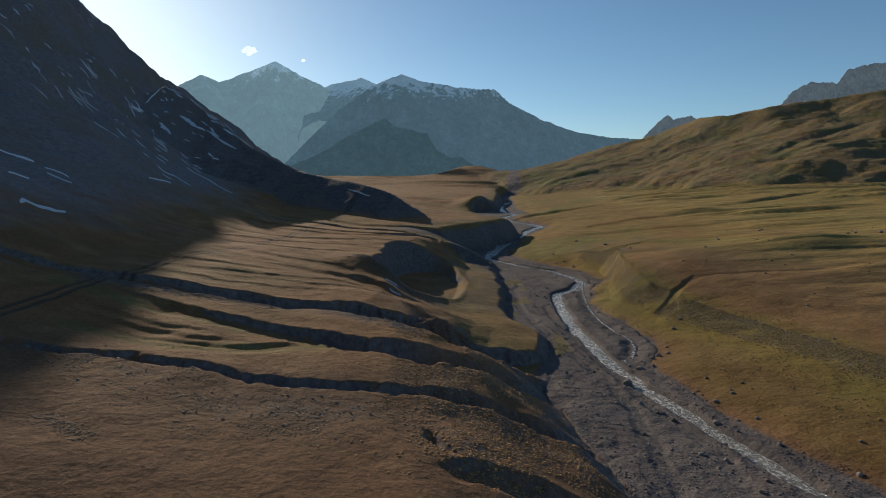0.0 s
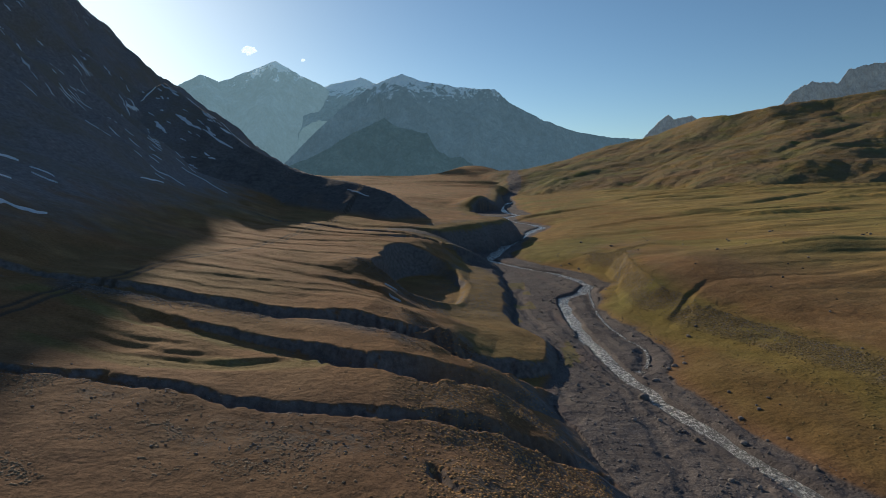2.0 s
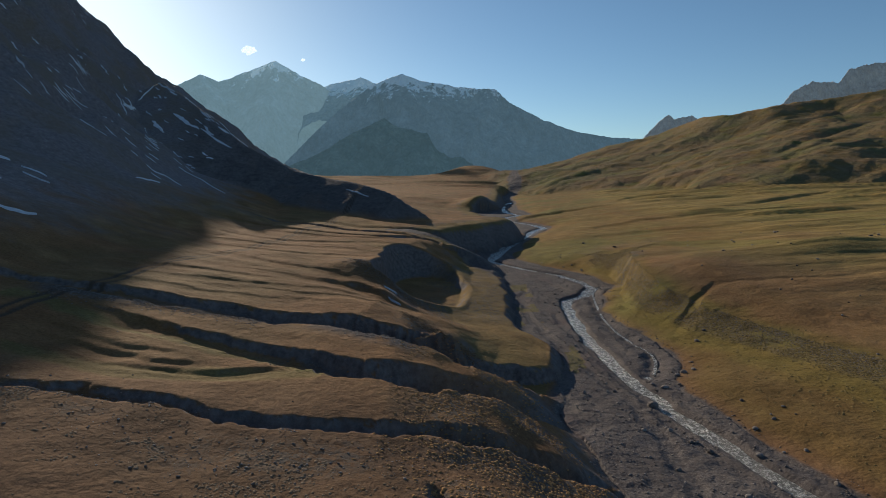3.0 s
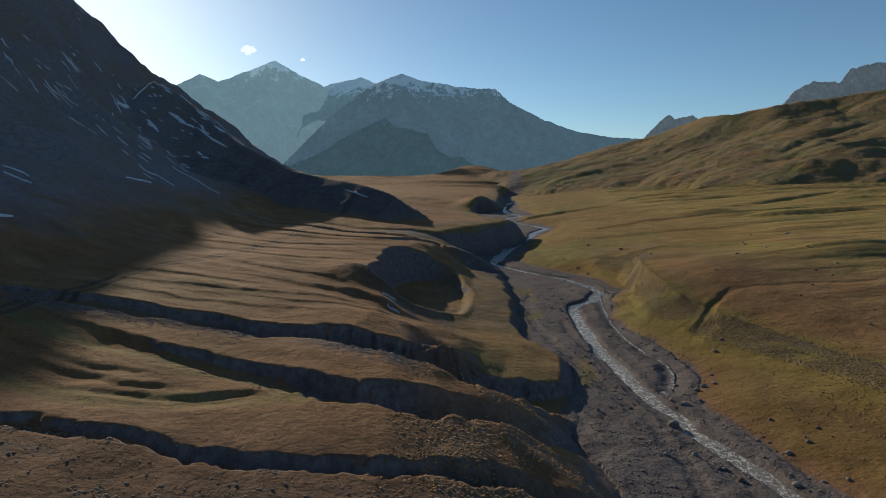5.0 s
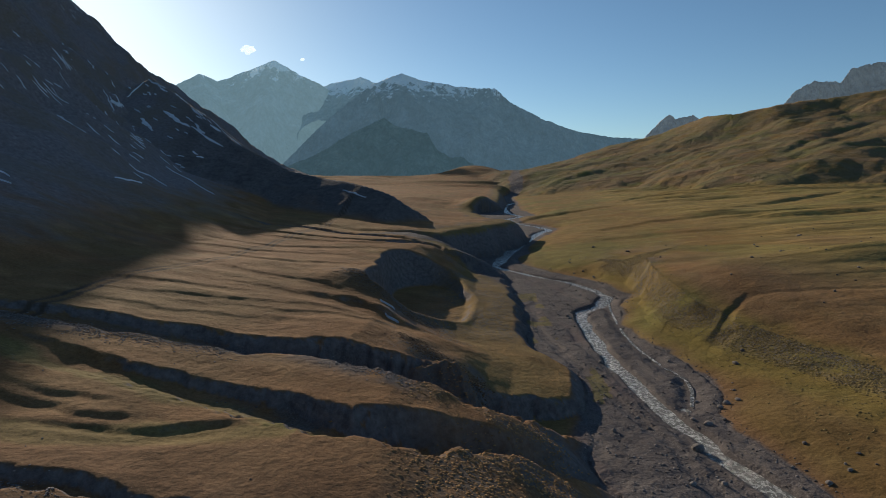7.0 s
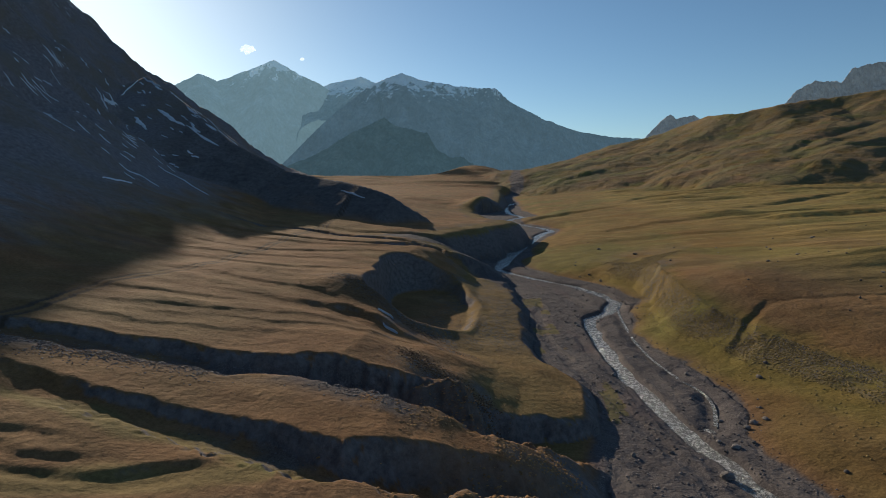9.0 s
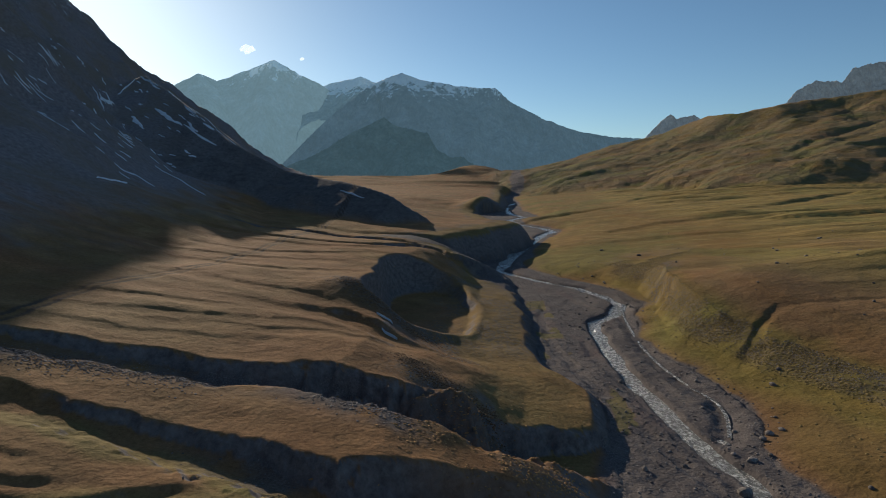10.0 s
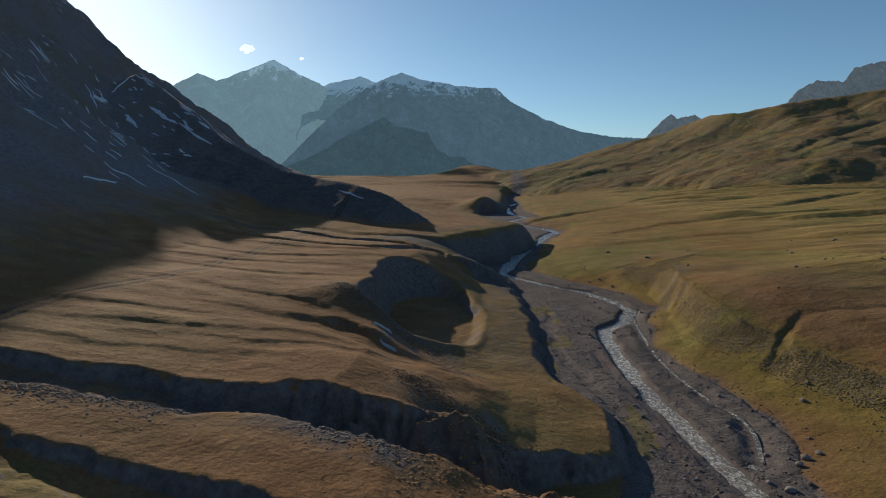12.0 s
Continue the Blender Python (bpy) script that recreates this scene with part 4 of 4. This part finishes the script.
LOW_DRIFTS = [
    ([(-114, 178), (-111, 182), (-105, 186)], 5.0), ([(-130, 304), (-128, 312), (-131, 332)], 2.4), ([(-146, 353), (-141, 362), (-131, 360)], 2.0), ([(-150, 408), (-136, 407), (-116, 391)], 2.2),
    ([(-145, 244), (-135, 243)], 1.2), ([(-137, 232), (-129, 234)], 1.1), ([(-133, 205), (-134, 216)], 1.2), ([(-161, 243), (-150, 246)], 2.2),
]
HIGH_DRIFTS = [
    ([(-198, 527), (-184, 518), (-171, 512)], 4.2), ([(-171, 512), (-156, 504), (-143, 498)], 2.6), ([(-195, 470), (-184, 462)], 3.4), ([(-210, 515), (-195, 499)], 4.4), ([(-197, 554), (-185, 548)], 4.0),
    ([(-155, 540), (-137, 524)], 3.0), ([(-180, 538), (-168, 531)], 3.2), ([(-159, 520), (-149, 514)], 2.8), ([(-47, 442), (-30, 428)], 1.8), ([(-232, 514), (-225, 521)], 3.0),
    ([(-227, 571), (-208, 560)], 2.6), ([(-233, 544), (-229, 567)], 2.2), ([(-168, 552), (-157, 544)], 2.6), ([(-131, 516), (-123, 512)], 2.4), ([(-170, 516), (-160, 507)], 2.8), ([(-213, 561), (-204, 556)], 2.4),
]
for line, width in LOW_DRIFTS + HIGH_DRIFTS:
    snow_patch(line, width)
for k in range(300):
    sx, sy = rng.uniform(-290, -120), rng.uniform(330, 640)
    if near_line(np.array([sx]), np.array([sy]), HILL_FOOT)[0][0] < 44 + 0.04 * sy:
        continue
    run, turn = rng.uniform(2.5, 9) * rng.uniform(0.6, 1.2), rng.uniform(-0.7, -0.3) if sy > 485 else rng.uniform(-0.15, 0.3)
    snow_patch([(sx, sy), (sx + run * math.cos(turn), sy + run * math.sin(turn))], rng.uniform(0.6, 1.7) * (1 + (sy - 320) / 700), "small snow streak caught on the shaded mountainside")
for line, width in ([(-8.5, 190), (-4.5, 187)], 0.9), ([(-7, 181), (-3.5, 178)], 0.9):
    snow_patch(line, width, "last bit of snow in a shaded gully")

# boulders in and beside the stream, on the plain and on the slopes
for x, y, size in ((50.8, 133.6, 2.2), (53, 131, 1.2), (57.5, 143, 1.5), (60, 110, 1.3), (56, 124, 1.1), (79, 172, 1.6), (84, 178, 1.2), (66, 152, 1.6), (63.5, 150, 1.2), (61, 155, 1.0), (69, 153, 1.3)):
    boulder(x, y, size, "grey weathered boulder at the edge of the stream", "boulders along the stream")
for k in range(110):
    t = rng.uniform(0, 1)
    y = 75 + 260 * t ** 1.4
    x = np.interp(y, [p[1] for p in RIVER[:15]], [p[0] for p in RIVER[:15]]) + rng.normal(0, 9)
    if -near_line(np.array([x]), np.array([y]), LEFT_FOOT)[0][0] > 1:
        boulder(float(x), float(y), float(rng.uniform(0.5, 1.1)), "grey weathered boulder on the gravel bed", "boulders along the stream")
for x, y, size in ((172, 267, 2.0), (174, 266, 1.5), (177, 265.5, 1.2), (217, 283, 1.8), (220, 282, 1.4), (229, 277, 2.2), (232, 277, 1.5), (147, 262, 1.4), (160, 300, 1.6), (200, 330, 1.6), (110, 330, 2.0), (104, 368, 2.2), (125, 245, 1.2)):
    boulder(x, y, size, "lone pale boulder lying on the grassy plain", "boulders on the plain")
for k in range(70):
    y = rng.uniform(120, 420)
    x = rng.uniform(92, 100 + 0.5 * y)
    boulder(float(x), float(y), float(rng.uniform(0.4, 1.0)), "small lone boulder lying in the grass", "boulders on the plain")
for k in range(28):
    x, y = rng.uniform(-50, 10), rng.uniform(62, 130)
    boulder(float(x), float(y), float(rng.uniform(0.14, 0.28)), "small stone lying on the dry bench", "stones on the bench")

# gravel stones too many to count
pebble_v, pebble_f = shape_arrays(rock_shape(3, 1, 0.65))
n = 26000
y = 62 + 300 * rng.uniform(0, 1, n) ** 1.5
x = rng.uniform(24, 96, n)
where = terrain(x, y)
keep = (where["left"] < 3) & (where["right"] < 2.5) & (np.abs(where["water"]) > 2.0)
keep &= rough(x, y, 10, 3, 241) + rng.normal(0, 0.5, n) > -0.1
x, y = x[keep], y[keep]
scatter("gravel_stones", pebble_v, pebble_f, x, y, 0.14 + 0.42 * rng.uniform(0, 1, len(x)) ** 3, np.full(len(x), 0.8), M_STONES, "loose grey stones strewn over the river bed", "stones", 0.0)
# stony bands: the right bank, gully floors, scree spurs
n = 60000
y = 60 + 260 * rng.uniform(0, 1, n) ** 1.3
x = np.where(rng.uniform(0, 1, n) < 0.5, rng.uniform(74, 140, n), rng.uniform(-60, 32, n))
where = terrain(x, y)
lumps = rough(x, y, 9, 4, 201)
bank = (where["right"] > 0) * ramp(where["t"], 0.10, 0.45) * (1 - ramp(where["rim"], -0.5, 1.2)) * (1 - ramp(y, 290, 340))
floor_bit = (where["left"] > 0) * ramp(where["cut"], 1.2, 3.0) * (1 - ramp(x, -10, 10))
strip = 0.2 * np.exp(-(near_line(x, y, STONY_FLOOR)[0] / 2.2) ** 2) + np.exp(-(near_line(x, y, [(-52, 86), (-36, 80), (-22, 75), (-8, 77)])[0] / 4.0) ** 2) + np.exp(-(near_line(x, y, [(-20, 210), (-8, 199), (4, 194)])[0] / 5.0) ** 2)
keep = rng.uniform(0, 1, n) < np.clip(0.55 * bank + 0.6 * floor_bit + 0.6 * strip, 0, 1) * ramp(lumps, -0.8, 0.2)
x, y = x[keep], y[keep]
scatter("scree_stones", pebble_v, pebble_f, x, y, 0.12 + 0.36 * rng.uniform(0, 1, len(x)) ** 3, np.full(len(x), 0.7), M_STONES, "grey-brown scree stones on banks and gully floors", "stones", 0.0)
def along_line(line, count, spread):
    """Random places beside a line in plan."""
    k = rng.uniform(0, len(line) - 1.001, count)
    i = k.astype(int)
    a, b = np.array([p[:2] for p in line])[i], np.array([p[:2] for p in line])[i + 1]
    q = a + (b - a) * (k - i)[:, None]
    return q[:, 0] + rng.normal(0, spread, count), q[:, 1] + rng.normal(0, spread, count)


rims = [along_line([(p[0], p[1] - 1.6) for p in STONY_FLOOR[:5]], 12000, 2.6), along_line(STONY_FLOOR[4:], 3500, 1.7), along_line([(-60, 85), (-46, 81), (-34, 77), (-22, 73), (-8, 76), (2, 78)], 900, 3.0), along_line([(-20, 210), (-12, 203), (-4, 197), (4, 193)], 2200, 2.4),
        along_line([(p[0] - 2, p[1]) for p in BANK_RIM[2:11]], 5200, 1.3), along_line([(p[0] - 6, p[1]) for p in BANK_RIM[2:11]], 5200, 2.6),
        along_line([(p[0], p[1] - 1.9) for p in GULLIES[0][:8]], 5000, 0.9), along_line([(0, 153), (6, 148), (11, 143), (16, 143)], 1500, 2.6)]
x, y = np.concatenate([q[0] for q in rims]), np.concatenate([q[1] for q in rims])
keep = rough(x, y, 6, 3, 251) > -0.35
x, y = x[keep], y[keep]
scatter("rim_stones", pebble_v, pebble_f, x, y, (0.10 + 0.32 * rng.uniform(0, 1, len(x)) ** 3) * np.where(y < 86, 0.72, 1.0), np.where(y < 95, 0.35, 0.5), M_STONES, "bands of small pale stones along gully floors", "stones", 0.0)
# tussocks on the spur noses and the banks
clump_v, clump_f = clump_shape()
n = 90000
y = 60 + 260 * rng.uniform(0, 1, n) ** 1.3
x = rng.uniform(-14, 34, n)
where = terrain(x, y)
nosey = ramp(where["left"], 4, 10) * (1 - ramp(where["left"], 26, 40)) * np.where(y < 143, 1.0, np.where((y > 176) & (where["left"] > 22), 0.3, 0.02))
keep = (where["left"] > 0) & (rng.uniform(0, 1, n) < (0.01 + nosey) * 0.5 * ramp(rough(x, y, 9, 4, 201), -0.8, 0.3))
x, y = x[keep], y[keep]
scatter("grass_tussocks", clump_v, clump_f, x, y, rng.uniform(0.22, 0.55, len(x)), rng.uniform(0.28, 0.50, len(x)), M_TUFT, "dry straw-coloured grass tussocks on the spur noses", "grass", 0.05)
n = 110000
y = 100 + 220 * rng.uniform(0, 1, n) ** 1.2
x = rng.uniform(72, 150, n)
where = terrain(x, y)
keep = (where["right"] > 2) & (rng.uniform(0, 1, n) < (0.05 + 0.75 * ramp(where["t"], 0.05, 0.4) * (1 - ramp(where["rim"], -0.5, 1.0))) * ramp(rough(x, y, 9, 4, 201), -0.9, 0.3) * (where["rim"] < 5))
x, y = x[keep], y[keep]
scatter("bank_tussocks", clump_v, clump_f, x, y, rng.uniform(0.28, 0.62, len(x)), rng.uniform(0.40, 0.70, len(x)), M_TUFT_GREEN, "olive grass tussocks on the stony river bank", "grass", 0.05)

clumps = [along_line(CLUMP_BAND, 2600, 2.6), along_line([(p[0] + 3, p[1] - 5) for p in CLUMP_BAND[2:]], 1300, 2.4), along_line(CLUMP_ARC, 500, 0.9)]
x, y = np.concatenate([q[0] for q in clumps]), np.concatenate([q[1] for q in clumps])
keep = rough(x, y, 5, 3, 261) > -0.15
x, y = x[keep], y[keep]
scatter("sage_clumps", clump_v, clump_f, x, y, 0.14 + 0.36 * rng.uniform(0, 1, len(x)) ** 2, rng.uniform(0.3, 0.45, len(x)), M_SAGE, "dull olive clumps of scrub on the dry bench", "scrub", 0.05)

spurs = [along_line([(-1, 158), (4, 152), (9, 147.5), (14, 146)], 1900, 1.9), along_line([(-18, 207), (-10, 199), (-3, 192), (4, 188)], 1800, 2.0)]
x, y = np.concatenate([q[0] for q in spurs]), np.concatenate([q[1] for q in spurs])
scatter("spur_scrub", clump_v, clump_f, x, y, rng.uniform(0.22, 0.5, len(x)), rng.uniform(0.3, 0.5, len(x)), M_SCRUB, "brown withered scrub on the eroded spurs", "scrub", 0.05)


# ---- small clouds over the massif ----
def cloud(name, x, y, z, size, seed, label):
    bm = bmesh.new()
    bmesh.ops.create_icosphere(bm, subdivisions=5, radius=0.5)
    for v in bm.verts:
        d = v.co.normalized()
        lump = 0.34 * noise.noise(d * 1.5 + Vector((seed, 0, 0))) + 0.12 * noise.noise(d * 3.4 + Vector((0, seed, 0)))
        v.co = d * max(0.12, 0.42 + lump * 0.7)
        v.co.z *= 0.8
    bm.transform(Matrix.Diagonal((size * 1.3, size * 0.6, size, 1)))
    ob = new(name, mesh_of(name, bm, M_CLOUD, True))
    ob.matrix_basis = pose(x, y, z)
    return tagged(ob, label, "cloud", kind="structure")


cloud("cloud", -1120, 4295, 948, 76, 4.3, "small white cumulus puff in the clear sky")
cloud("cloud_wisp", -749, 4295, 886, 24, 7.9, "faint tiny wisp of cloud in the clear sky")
